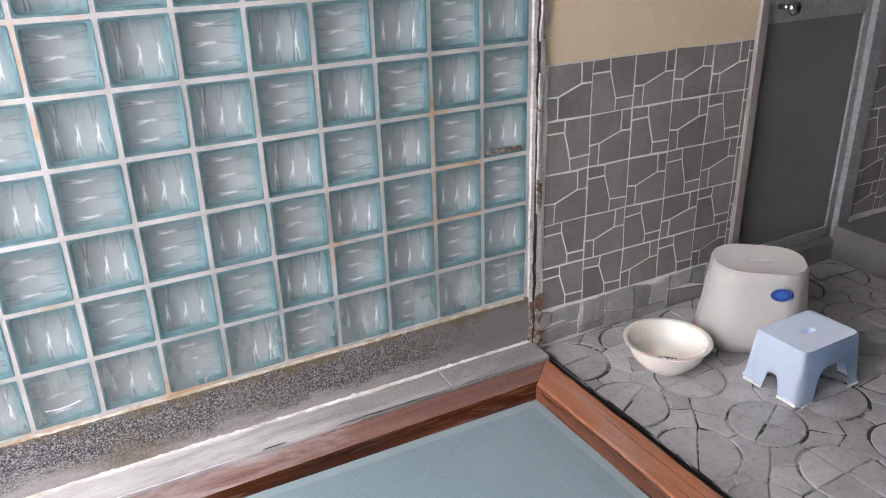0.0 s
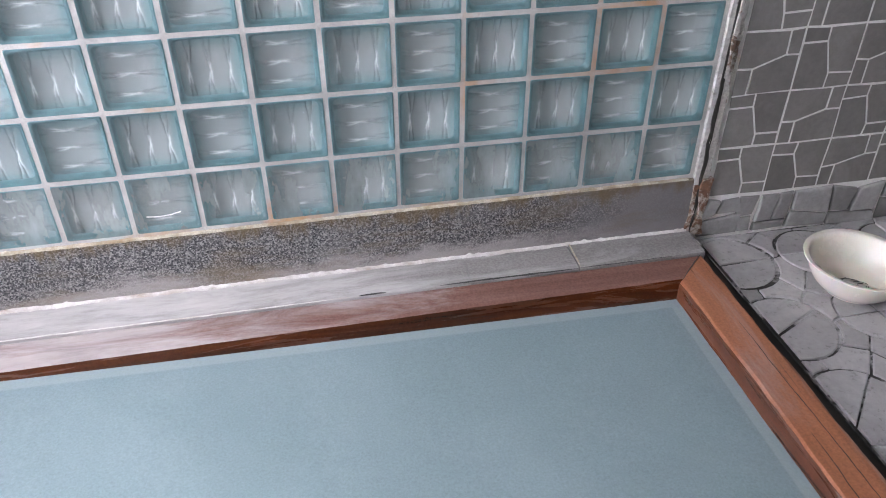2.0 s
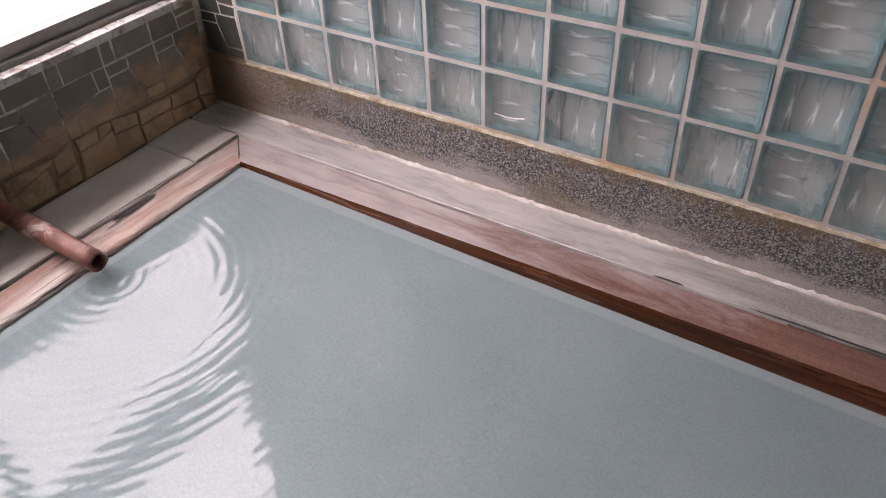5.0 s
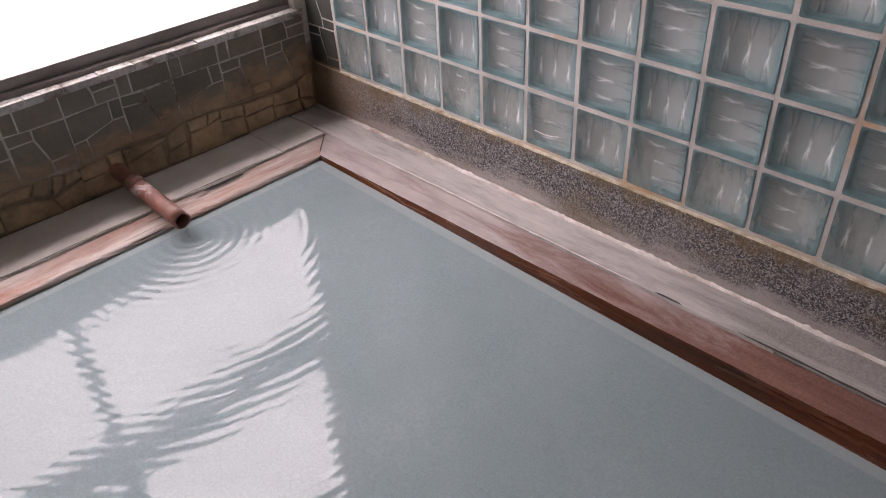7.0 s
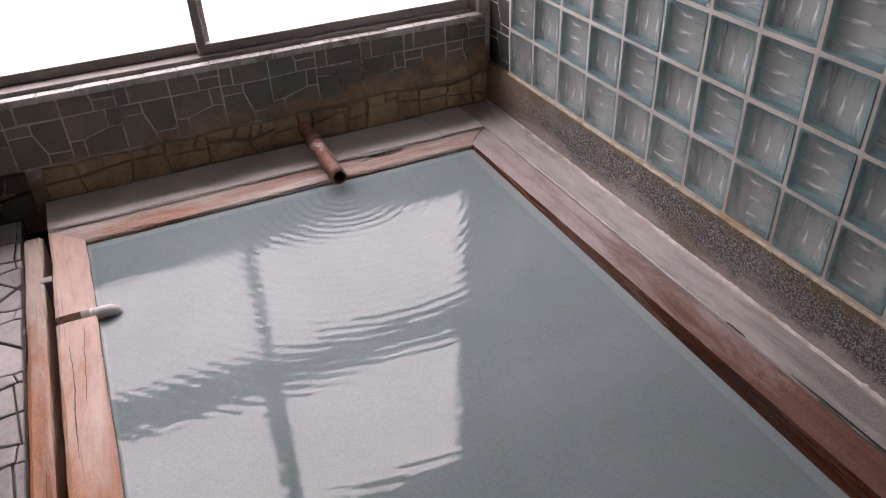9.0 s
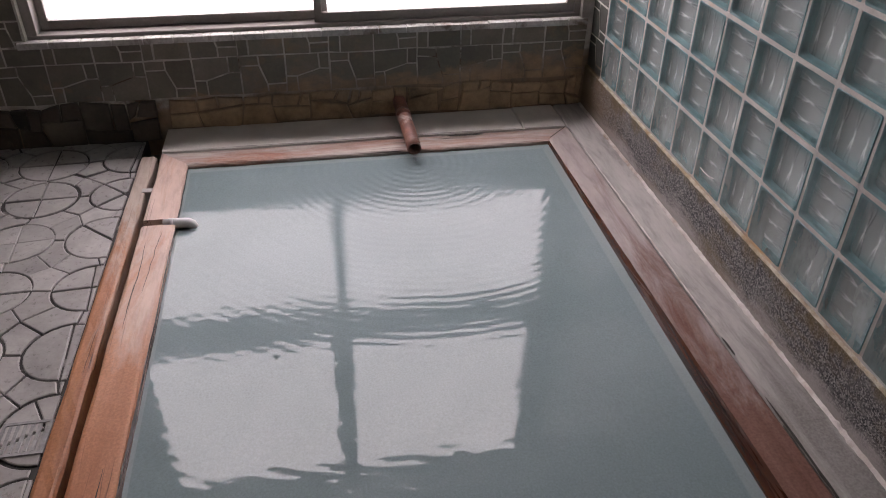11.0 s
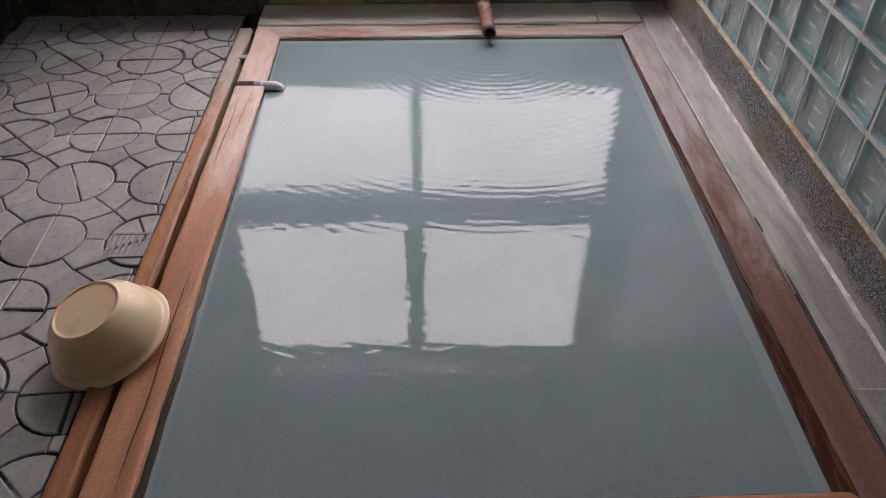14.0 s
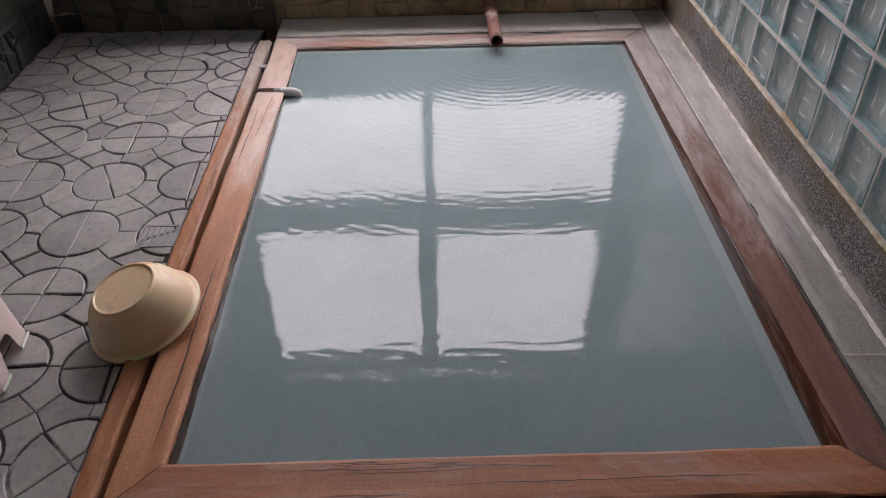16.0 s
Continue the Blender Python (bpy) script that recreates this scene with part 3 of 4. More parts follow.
ceiling = tagged(boxes("ceiling", [(X_W - 0.06, X_E + 0.2, Y_S - 0.2, 0.2, Z_C, Z_C + 0.1)], M_CEIL), "plain pale painted ceiling", "ceiling", kind="structure")
wall_east = tagged(boxes("wall_east", [(X_E, X_E + 0.15, Y_S - 0.2, 0.2, -0.1, Z_C)], M_WALL), "plain grey plastered wall", "wall", kind="structure")
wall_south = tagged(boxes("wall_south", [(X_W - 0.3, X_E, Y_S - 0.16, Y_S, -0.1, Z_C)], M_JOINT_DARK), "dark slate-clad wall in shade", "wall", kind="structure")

# north wall east of the glass: slate below, plaster above, door beyond
ST0, ST1, ST_TOP = 0.045, 0.915, 0.945
wall_north = tagged(boxes("wall_north", [(0.03, ST1, 0.0, 0.14, -0.1, ST_TOP), (0.03, ST1, 0.012, 0.14, ST_TOP, Z_C), (ST1, 1.6, 0.012, 0.14, 2.02, Z_C), (1.6, X_E, 0.0, 0.14, -0.1, Z_C)], [M_JOINT]), "wall clad in grey slate under beige plaster", "wall", kind="structure")
boxes("plaster", [(0.045, ST1, 0.002, 0.0125, ST_TOP + 0.001, Z_C), (ST1, 1.6, 0.002, 0.0125, 2.02, Z_C)], M_PLASTER, wall_north, "beige rough plaster")

# west wall with its window opening
WY0, WY1, WZ0, WZ1 = -2.04, -0.04, 0.378, 2.29
# an unseen thin open slit above the window, assumed from a line in the water
SLIT = 2.345
wall_west = tagged(boxes("wall_west", [(X_W - 0.22, X_W, Y_S, 0.1, -0.1, WZ0), (X_W - 0.1, X_W, Y_S, WY0, WZ0, WZ1), (X_W - 0.1, X_W, WY1, 0.1, WZ0, WZ1), (X_W - 0.06, X_W, Y_S, 0.1, WZ1, SLIT - 0.05), (X_W - 0.06, X_W, Y_S, 0.1, SLIT + 0.14, Z_C), (X_W - 0.06, X_W, Y_S, -1.95, SLIT - 0.05, SLIT + 0.14), (X_W - 0.06, X_W, -0.25, 0.1, SLIT - 0.05, SLIT + 0.14), (X_W - 0.006, X_W, -1.95, -0.25, SLIT - 0.05, SLIT - 0.008), (X_W - 0.006, X_W, -1.95, -0.25, SLIT + 0.008, SLIT + 0.14)], M_JOINT_OLD), "dark mineral-stained slate wall under the window", "wall", kind="structure")

# ---- window ----
window_1 = tagged(empty("window_1", (X_W - 0.15, -1.02, WZ0)), "wide aluminium window with overcast daylight behind", "window", kind="structure")


def wpart(name, dims, mat, label="", bevel=0.003, parent=window_1):
    ob = boxes(name, dims, mat, None, label, bevel)
    ob.parent = parent
    ob.matrix_parent_inverse = Matrix.Translation(window_1.location).inverted() if parent is window_1 else Matrix()
    return ob


XW = X_W - 0.07
MID0, MID1 = 1.07, 1.22
wpart("window_sill", [(XW - 0.03, X_W + 0.006, WY0 - 0.01, WY1 + 0.01, 0.372, 0.39)], M_SILL_WHITE, "white worn sill")
ys = WY0 - 0.03
while ys < WY1 + 0.02:
    ye = min(ys + 0.104, WY1 + 0.024)
    up = random.uniform(-0.0015, 0.0015)
    wpart("sill_tile", [(X_W + 0.0065, X_W + 0.014 + up, ys + 0.0012, ye - 0.0012, 0.374, 0.3965 + up), (X_W - 0.022, X_W + 0.0065, ys + 0.0012, ye - 0.0012, 0.391, 0.3965 + up)], M_SILL_TILE, "", 0.0025)
    ys = ye
wpart("window_frame", [(XW - 0.045, XW + 0.045, WY0, WY1, 0.3905, 0.41), (XW - 0.045, XW + 0.045, WY0, WY0 + 0.035, 0.41, WZ1), (XW - 0.045, XW + 0.045, WY1 - 0.022, WY1, 0.41, WZ1), (XW - 0.044, XW + 0.044, WY1 - 0.065, WY1 - 0.022, MID1, WZ1), (XW - 0.045, XW + 0.045, WY0, WY1, WZ1 - 0.03, WZ1), (XW - 0.03, XW + 0.04, WY0, WY1, MID0, MID1), (XW - 0.041, XW + 0.035, -1.095, -1.02, MID1, WZ1 - 0.03)], M_ALU, "dull aluminium frame")
for y0, y1, dx in ((WY0 + 0.035, -1.0, -0.026), (-1.05, WY1 - 0.022, 0.014)):
    for z0, z1 in ((0.41, MID0), (MID1, WZ1 - 0.03)):
        s = wpart("sash", [(XW + dx - 0.012, XW + dx + 0.014, y0, y1, z0, z0 + 0.034), (XW + dx - 0.012, XW + dx + 0.014, y0, y1, z1 - 0.025, z1), (XW + dx - 0.0125, XW + dx + 0.0145, y0, y0 + 0.028, z0, z1), (XW + dx - 0.0125, XW + dx + 0.0145, y1 - 0.028, y1, z0, z1)], M_ALU, "sliding aluminium sash")
        p = wpart("pane", [(XW + dx - 0.002, XW + dx + 0.002, y0 + 0.03, y1 - 0.03, z0 + 0.025, z1 - 0.02)], M_PANE, "clear glass pane", 0, s)
        p.visible_shadow = False

backdrop = tagged(boxes("backdrop", [(-4.2, -4.15, -6.5, 4.0, -1.5, 5.5)], M_OUTSIDE), "white overcast sky beyond the window", "sky", kind="structure")
outer_ground = tagged(boxes("ground", [(-4.1, 6, 0.16, 6, -0.3, -0.2)], M_CONC), "grey concrete ground outside the glass blocks", "ground", kind="structure")

# unseen wall, added to keep sky light off the east glass blocks
wall_outer = tagged(boxes("wall_outer", [(0.32, 0.44, 0.2, 3.2, -0.2, 3.4)], M_WALL), "added unseen grey wall that blocks sky light on the east glass blocks", "wall", kind="structure")

# ---- glass block wall ----
PITCH, COLS, ROWS_N, GZ = 0.16, 14, 13, 0.216
wall_glass = tagged(empty("wall_glass", (0, 0, GZ)), "glass block wall with patterned pale green blocks in white mortar", "glass wall", kind="structure")


def rounded(w, r, n=4):
    pts = []
    for cx, cz, a0 in ((w - r, w - r, 0), (-w + r, w - r, 90), (-w + r, -w + r, 180), (w - r, -w + r, 270)):
        for k in range(n + 1):
            a = radians(a0 + 90 * k / n)
            pts.append((cx + r * math.cos(a), cz + r * math.sin(a)))
    return pts


def glass_block_mesh(rear, front):
    bm = bmesh.new()
    loops = [(0.0748, 0.005, 0.07), (0.0748, 0.005, 0.003), (0.0736, 0.007, 0.0012), (0.0695, 0.01, 0.0032), (0.0685, 0.011, 0.005), (0.066, 0.012, 0.012), (0.0635, 0.013, 0.0155)]
    rows = [[bm.verts.new((x, y, z)) for x, z in rounded(w, r)] for w, r, y in loops]
    for a, c in zip(rows, rows[1:]):
        n = len(a)
        for i in range(n):
            bm.faces.new((a[i], a[(i + 1) % n], c[(i + 1) % n], c[i])).material_index = 0
    f = bm.faces.new(rows[-1])
    f.material_index = 1
    face = bm.faces.new([bm.verts.new((x, 0.0004, z)) for x, z in rounded(0.0738, 0.007)])
    face.material_index = 2
    me = bpy.data.meshes.new("glass_block")
    bm.to_mesh(me)
    bm.free()
    for m in (M_SIDE, rear, front):
        me.materials.append(m)
    return me


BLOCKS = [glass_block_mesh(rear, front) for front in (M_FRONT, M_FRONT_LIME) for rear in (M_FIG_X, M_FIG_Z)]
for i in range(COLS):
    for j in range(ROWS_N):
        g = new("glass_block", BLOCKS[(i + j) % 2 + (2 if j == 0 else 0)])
        g.parent = wall_glass
        g.location = (-(i + 0.5) * PITCH + random.uniform(-0.001, 0.001), random.uniform(-0.001, 0.0015), (j + 0.5) * PITCH + random.uniform(-0.001, 0.001))
        g.rotation_euler = (0, random.uniform(-0.008, 0.008), 0)

sed = boxes("sediment", [(-0.142, -0.02, 0.003, 0.013, GZ + 3 * PITCH + 0.011, GZ + 3 * PITCH + 0.026)], M_RUST, wall_glass, "brown sediment inside a block", 0.004)
sed.matrix_parent_inverse = Matrix.Translation(wall_glass.location).inverted()
bm = bmesh.new()
tube(bm, [(-1.405, -0.001, GZ + 0.052), (-1.375, -0.0012, GZ + 0.05), (-1.35, -0.001, GZ + 0.052), (-1.325, -0.001, GZ + 0.058)], 0.0014, 6)
scratch = part("scratch", bm, M_SILL_WHITE, wall_glass, "white chip on a block")
scratch.matrix_parent_inverse = Matrix.Translation(wall_glass.location).inverted()
mb = [(-COLS * PITCH - 0.006, 0.004, 0.002, 0.072, GZ + j * PITCH - 0.006, GZ + j * PITCH + 0.006) for j in range(ROWS_N + 1)]
mb += [(-i * PITCH - 0.006, -i * PITCH + 0.006, 0.0025, 0.071, GZ + j * PITCH + 0.006, GZ + (j + 1) * PITCH - 0.006) for i in range(COLS + 1) for j in range(ROWS_N)]
mo = boxes("mortar", mb, M_MORTAR, wall_glass, "off-white mortar with rust stains")
mo.matrix_parent_inverse = Matrix.Translation(wall_glass.location).inverted()
wall_head = tagged(boxes("wall_north_head", [(X_W, 0.03, 0.0, 0.14, GZ + ROWS_N * PITCH + 0.007, Z_C), (X_W, -COLS * PITCH - 0.007, 0.004, 0.14, 0.19, GZ + ROWS_N * PITCH + 0.007), (X_W, 0.03, 0.0, 0.14, -0.1, 0.03)], M_JOINT_OLD), "narrow wall strip framing the glass blocks", "wall", kind="structure")
upstand = tagged(boxes("upstand", [(X_W, 0.02, -0.006, 0.12, 0.03, 0.2085)], M_TERRAZZO, bevel=0.004), "speckled grey terrazzo upstand below the glass blocks", "upstand", kind="structure")


def crust(name, x0, x1, y, z, size, seed, mat):
    bm = bmesh.new()
    n = int((x1 - x0) / 0.012)
    rows = []
    for i in range(n + 1):
        x = x0 + (x1 - x0) * i / n
        a = size * (0.7 + 0.9 * abs(noise.noise((x * 31, seed, 0))))
        c = size * (0.6 + 0.9 * abs(noise.noise((x * 43, seed + 9, 0))))
        rows.append([bm.verts.new(p) for p in ((x, y + 0.006, z - 0.002), (x, y - a, z - 0.001), (x, y - a * 0.6, z + c * 0.6), (x, y + 0.006, z + c))])
    for a, c in zip(rows, rows[1:]):
        for k in range(3):
            bm.faces.new((a[k], c[k], c[k + 1], a[k + 1]))
    return part(name, bm, mat, None)


c1 = tagged(crust("mineral_crust", -2.24, -0.01, 0.0, 0.2085, 0.007, 1, M_CRUST), "yellowish mineral crust under the glass blocks", "crust", kind="structure")
c2 = tagged(crust("lime_seam", X_W, 0.01, -0.008, RIM + 0.001, 0.0115, 4, M_LIME), "white lime seam at the foot of the upstand", "crust", kind="structure")

# ---- bath: water, rim ----
water = tagged(boxes("water", [(BATH_W - 0.03, BATH_E + 0.03, BATH_S - 0.03, BATH_N + 0.03, -0.5, 0.0)], M_WATER), "milky blue-green hot spring water with ripples", "water", kind="structure")
for v in water.data.vertices:
    if v.co.z > -0.1:
        v.co.z = level(v.co.x)
bath = tagged(empty("bath_rim", (-1.1, -0.9, 0)), "weathered reddish wooden bath rim with bleached patches", "bath rim", kind="structure")


def rimpart(ob):
    ob.parent = bath
    ob.matrix_parent_inverse = Matrix.Translation(bath.location).inverted()
    return ob


NB = 0.108


def north_board(seed=1):
    """The long board under the glass: its water-side edge is worn to a slope that widens towards the east."""
    bm = bmesh.new()
    n, rows = 64, []
    for i in range(n + 1):
        f = i / n
        x = BATH_W + (BATH_E - BATH_W) * f
        w1 = noise.noise((x * 4.0, seed, 0)) * 0.004 + noise.noise((x * 19.0, seed, 4)) * 0.002
        w2 = noise.noise((x * 5.0, seed, 8)) * 0.003 + noise.noise((x * 23.0, seed, 2)) * 0.0014
        run = 0.004 + 0.014 * f + w1 * (0.4 + 0.6 * f)
        pts = [(0, -0.12), (0.0, RIM - 0.026 - 0.012 * f), (run * 0.3, RIM - 0.016 - 0.007 * f + w2 * 0.6), (run * 0.72, RIM - 0.006 - 0.002 * f), (run, RIM - 0.001 + w2 * 0.3), (run + 0.012, RIM + 0.001), (NB * 0.55, RIM + w2 * 0.5), (NB - 0.006, RIM + w1 * 0.3), (NB, RIM - 0.004), (NB, -0.12)]
        ring = []
        for a, z in pts:
            lo, hi = BATH_W - a, BATH_E + a
            ring.append(bm.verts.new((lo + (hi - lo) * f, BATH_N + a, z)))
        rows.append(ring)
    for a, c in zip(rows, rows[1:]):
        for k in range(len(a) - 1):
            bm.faces.new((a[k], c[k], c[k + 1], a[k + 1])).material_index = 1 if k < 4 else 0
    bm.faces.new(rows[0])
    bm.faces.new(rows[-1][::-1])
    return part("north_board", bm, [M_WOOD_X, M_WET_SHADED], None, "bleached reddish board with wet dark edge")


rimpart(north_board())
rimpart(beam("east_board", BATH_E, 0.0, BATH_S - 0.05, BATH_N + 0.054, -0.12, RIM + 0.002, M_WOOD_RED, None, "red-brown board", seed=2, wet=M_WET_Y, wet_faces=(0, 1, 7), cut=(-0.05, 0.054)))
rimpart(beam("west_board", BATH_W - 0.105, BATH_W, BATH_S - 0.05, BATH_N + 0.054, -0.12, RIM - 0.001, M_WOOD_W, None, "bleached reddish board", seed=3, wet=M_WET_SHADED, wet_faces=(0,), cut=(0.05, -0.054)))
rimpart(beam("south_board", -1.7, BATH_E + 0.055, BATH_S - 0.1, BATH_S, -0.12, RIM + 0.001, M_WOOD_S, None, "pale orange grained board", seed=4, wet=M_WET_SHADED, cut=(0, -0.055)))
rimpart(beam("south_board_end", BATH_W - 0.0535, -1.735, BATH_S - 0.1, BATH_S, -0.12, RIM + 0.001, M_WOOD_S, None, "bleached pinkish board end", seed=5, wet=M_WET_SHADED, cut=(0.0515, 0)))


def crack(a, b, z, width, seed, wander=0.008, mat=M_DARK, label="dark open split in the wood"):
    """A long open split in a board: a dark sunken strip with tapering ends, from plan point a to b."""
    bm = bmesh.new()
    a, b = Vector(a), Vector(b)
    d = (b - a).normalized()
    side = Vector((-d.y, d.x))
    n = max(8, int((b - a).length / 0.015))
    rows = []
    for i in range(n + 1):
        f = i / n
        p = a.lerp(b, f)
        u = f * (b - a).length
        p += side * (wander * noise.noise((u * 4, seed, 0)) + 0.35 * wander * noise.noise((u * 25, seed, 3))) * min(1, 5 * f, 5 * (1 - f))
        h = width * (0.15 + min(1, 6 * f, 6 * (1 - f)) * (0.5 + 0.6 * abs(noise.noise((u * 19, seed, 7))))) / 2
        rows.append([bm.verts.new((*(p - side * h), z)), bm.verts.new((*(p + side * h), z))])
    for r0, r1 in zip(rows, rows[1:]):
        bm.faces.new((r0[0], r1[0], r1[1], r0[1]))
    return rimpart(part("crack", bm, mat, None, label))


SEAM = BATH_N + NB
crack((-0.75, BATH_S - 0.033), (-0.14, BATH_S - 0.033), RIM + 0.0052, 0.0042, 2)
crack((-1.6, BATH_S - 0.07), (-1.2, BATH_S - 0.07), RIM + 0.0052, 0.003, 5)
crack((-1.66, BATH_S - 0.03), (-1.35, BATH_S - 0.045), RIM + 0.0052, 0.0025, 8)
crack((BATH_E + 0.003, BATH_S - 0.003), (-0.008, BATH_S - 0.093), RIM + 0.0062, 0.0038, 3, 0.003)
crack((BATH_E + 0.004, BATH_N + 0.003), (-0.008, BATH_N + 0.1), RIM + 0.006, 0.003, 13, 0.003)
crack((BATH_W - 0.002, BATH_N + 0.003), (BATH_W - 0.1, BATH_N + 0.1), RIM + 0.006, 0.006, 14, 0.004)
crack((-0.72, SEAM), (-0.35, SEAM - 0.001), RIM + 0.0072, 0.0085, 16, 0.004, M_DARK, "dark open seam beside the slab")
crack((-0.35, SEAM), (-0.06, SEAM), RIM + 0.0072, 0.0045, 17, 0.003, M_DARK, "dark open seam beside the slab")
crack((-0.93, SEAM), (-0.86, SEAM), RIM + 0.0068, 0.009, 18, 0.003, M_DARK, "dark open seam beside the slab")
crack((-2.0, SEAM), (-0.95, SEAM), RIM + 0.0064, 0.006, 19, 0.005, M_LIME, "white lime in the seam")
crack((BATH_E + 0.03, -1.3), (BATH_E + 0.034, -0.75), RIM + 0.0058, 0.003, 20)
crack((BATH_E + 0.07, -1.0), (BATH_E + 0.066, -0.4), RIM + 0.0058, 0.0026, 21)
crack((-0.343, SEAM + 0.004), (-0.338, -0.012), RIM + 0.0078, 0.007, 23, 0.006, M_CRUST, "rusty joint between slabs")
# a wet dark scar and the seam behind the west board
crack((BATH_W - 0.084, -0.6), (BATH_W - 0.082, -0.46), RIM + 0.0045, 0.022, 24, 0.004, M_DARK, "wet dark scar")
crack((BATH_W - 0.106, -1.5), (BATH_W - 0.106, -0.25), RIM + 0.0062, 0.004, 25, 0.004, M_DARK, "dark open seam beside the slab")
rimpart(beam("north_slab", X_W, -0.64, BATH_N + NB + 0.002, -0.004, -0.1, RIM + 0.003, M_SLAB, None, "pale grey slab", 0.0026, 16))
rimpart(beam("north_slab", -0.639, -0.345, BATH_N + NB + 0.006, -0.004, -0.1, RIM + 0.003, M_SLAB, None, "pale grey slab", 0.0026, 6))
rimpart(beam("north_slab", -0.342, 0.015, BATH_N + NB + 0.005, -0.004, -0.1, RIM + 0.004, M_SLAB, None, "pale grey slab", 0.0026, 7))
rimpart(beam("west_slab", X_W, BATH_W - 0.108, -1.63, -0.30, -0.1, RIM + 0.003, M_SLAB_W, None, "pale grey slab", 0.0026, 8))
rimpart(beam("west_slab", X_W, BATH_W - 0.108, -0.297, BATH_N + NB, -0.1, RIM + 0.004, M_SLAB_W, None, "pale grey slab", 0.0026, 9))
plank = tagged(beam("floor_plank", -2.2, -0.02, -1.703, -1.652, -0.06, 0.03, M_PLANK, seed=11), "narrow weathered wooden plank beside the bath rim", "plank")

wedge = tagged(beam("wooden_wedge", -1.965, -1.935, -1.664, -1.631, -0.06, 0.034, M_SLAB, seed=12, wobble=0.002), "pale wooden wedge between plank and bath rim", "wedge")

# ---- post between glass and slate ----
post = tagged(empty("corner_post", (0.02, 0, 0)), "peeling white post with rusty foot beside the glass blocks", "post", kind="structure")


def upright(name, x0, x1, y0, y1, z0, z1, mat, wob, seed, label=""):
    bm = bmesh.new()
    n = int((z1 - z0) / 0.02)
    rows = []
    for i in range(n + 1):
        z = z0 + (z1 - z0) * i / n
        a = noise.noise((z * 14, seed, 1)) * wob + noise.noise((z * 50, seed, 2)) * wob * 0.5
        c = noise.noise((z * 17, seed, 5)) * wob + noise.noise((z * 46, seed, 7)) * wob * 0.5
        d = noise.noise((z * 23, seed, 9)) * wob * 0.6
        rows.append([bm.verts.new(p) for p in ((x0 + a, y1, z), (x0 + a, y0 + d, z), (x1 + c, y0 - d * 0.5, z), (x1 + c, y1, z))])
    for a, c in zip(rows, rows[1:]):
        for k in range(4):
            bm.faces.new((a[k], a[(k + 1) % 4], c[(k + 1) % 4], c[k]))
    bm.faces.new(rows[0])
    bm.faces.new(rows[-1])
    ob = part(name, bm, mat, None, label)
    ob.parent = post
    ob.matrix_parent_inverse = Matrix.Translation(post.location).inverted()
    return ob


z = 0.192
while z < Z_C - 0.06:
    h = random.choice((0.046, 0.05, 0.034))
    upright("edge_tile", 0.0066, 0.0205, -0.008, 0.05, z, z + h - 0.002, M_SILL_TILE, 0.0012, int(z * 100))
    z += h
upright("tile_bed", 0.008, 0.0195, -0.005, 0.05, 0.19, Z_C, M_MORTAR, 0.0008, 1, "grey bedding between the tiles")
upright("dark_gap", 0.019, 0.0285, -0.0115, 0.05, 0.03, Z_C, M_DARK, 0.0045, 2, "dark open crack")
upright("peeling_edge", 0.027, 0.047, -0.01, 0.03, 0.16, Z_C, M_PEEL, 0.009, 3, "peeling white paint")
upright("paint_flake", 0.023, 0.031, -0.0165, 0.0, 0.5, 0.93, M_PEEL, 0.004, 6, "curling white paint flake")
upright("paint_flake", 0.024, 0.032, -0.0175, 0.0, 1.02, 1.5, M_PEEL, 0.005, 8, "curling white paint flake")
upright("rusty_foot", 0.028, 0.055, -0.015, 0.03, 0.03, 0.21, M_RUST, 0.012, 4, "rusty crumbling foot")
upright("rusty_foot", 0.008, 0.022, -0.011, 0.03, 0.04, 0.19, M_RUST, 0.01, 9, "rusty crumbling foot")

# ---- door in the north wall ----
door_1 = tagged(empty("door_1", (1.25, 0.03, 0.1)), "closed grey aluminium bathroom door with dark lower panel", "door", kind="structure")


def dpart(name, dims, mat, label="", bevel=0.002, parent=None):
    ob = boxes(name, dims, mat, None, label, bevel)
    ob.parent = parent or door_1
    ob.matrix_parent_inverse = Matrix() if parent else Matrix.Translation(door_1.location).inverted()
    return ob


dpart("hinge_jamb", [(0.916, 0.952, -0.012, 0.1, 0.0, 2.02)], M_ALU, "dull brown-grey jamb")
dpart("door_frame", [(1.53, 1.6, -0.012, 0.1, 0.0, 2.02), (0.952, 1.53, -0.012, 0.1, 1.97, 2.02)], M_ALU_LIGHT, "pale aluminium frame")
dpart("threshold", [(0.952, 1.53, -0.03, 0.1, 0.0, 0.085)], M_CONC, "grey threshold")
leaf = dpart("door_leaf", [(0.954, 0.964, 0.012, 0.048, 0.09, 1.965), (1.495, 1.528, 0.012, 0.048, 0.09, 1.965), (0.964, 1.495, 0.012, 0.048, 0.09, 0.135), (0.964, 1.495, 0.012, 0.048, 0.985, 1.09), (0.964, 1.495, 0.012, 0.048, 1.93, 1.965)], M_ALU_LIGHT, "pale aluminium leaf frame")
dpart("lower_panel", [(0.962, 1.497, 0.022, 0.04, 0.13, 0.987)], M_DOOR, "dark grey panel", 0, leaf)
dpart("upper_panel", [(0.962, 1.497, 0.022, 0.04, 1.088, 1.932)], M_DOOR_UP, "pale panel", 0, leaf)
bm = bmesh.new()
tube(bm, [(1.03, 0.014, 1.04), (1.03, -0.03, 1.04)], 0.01, 14)
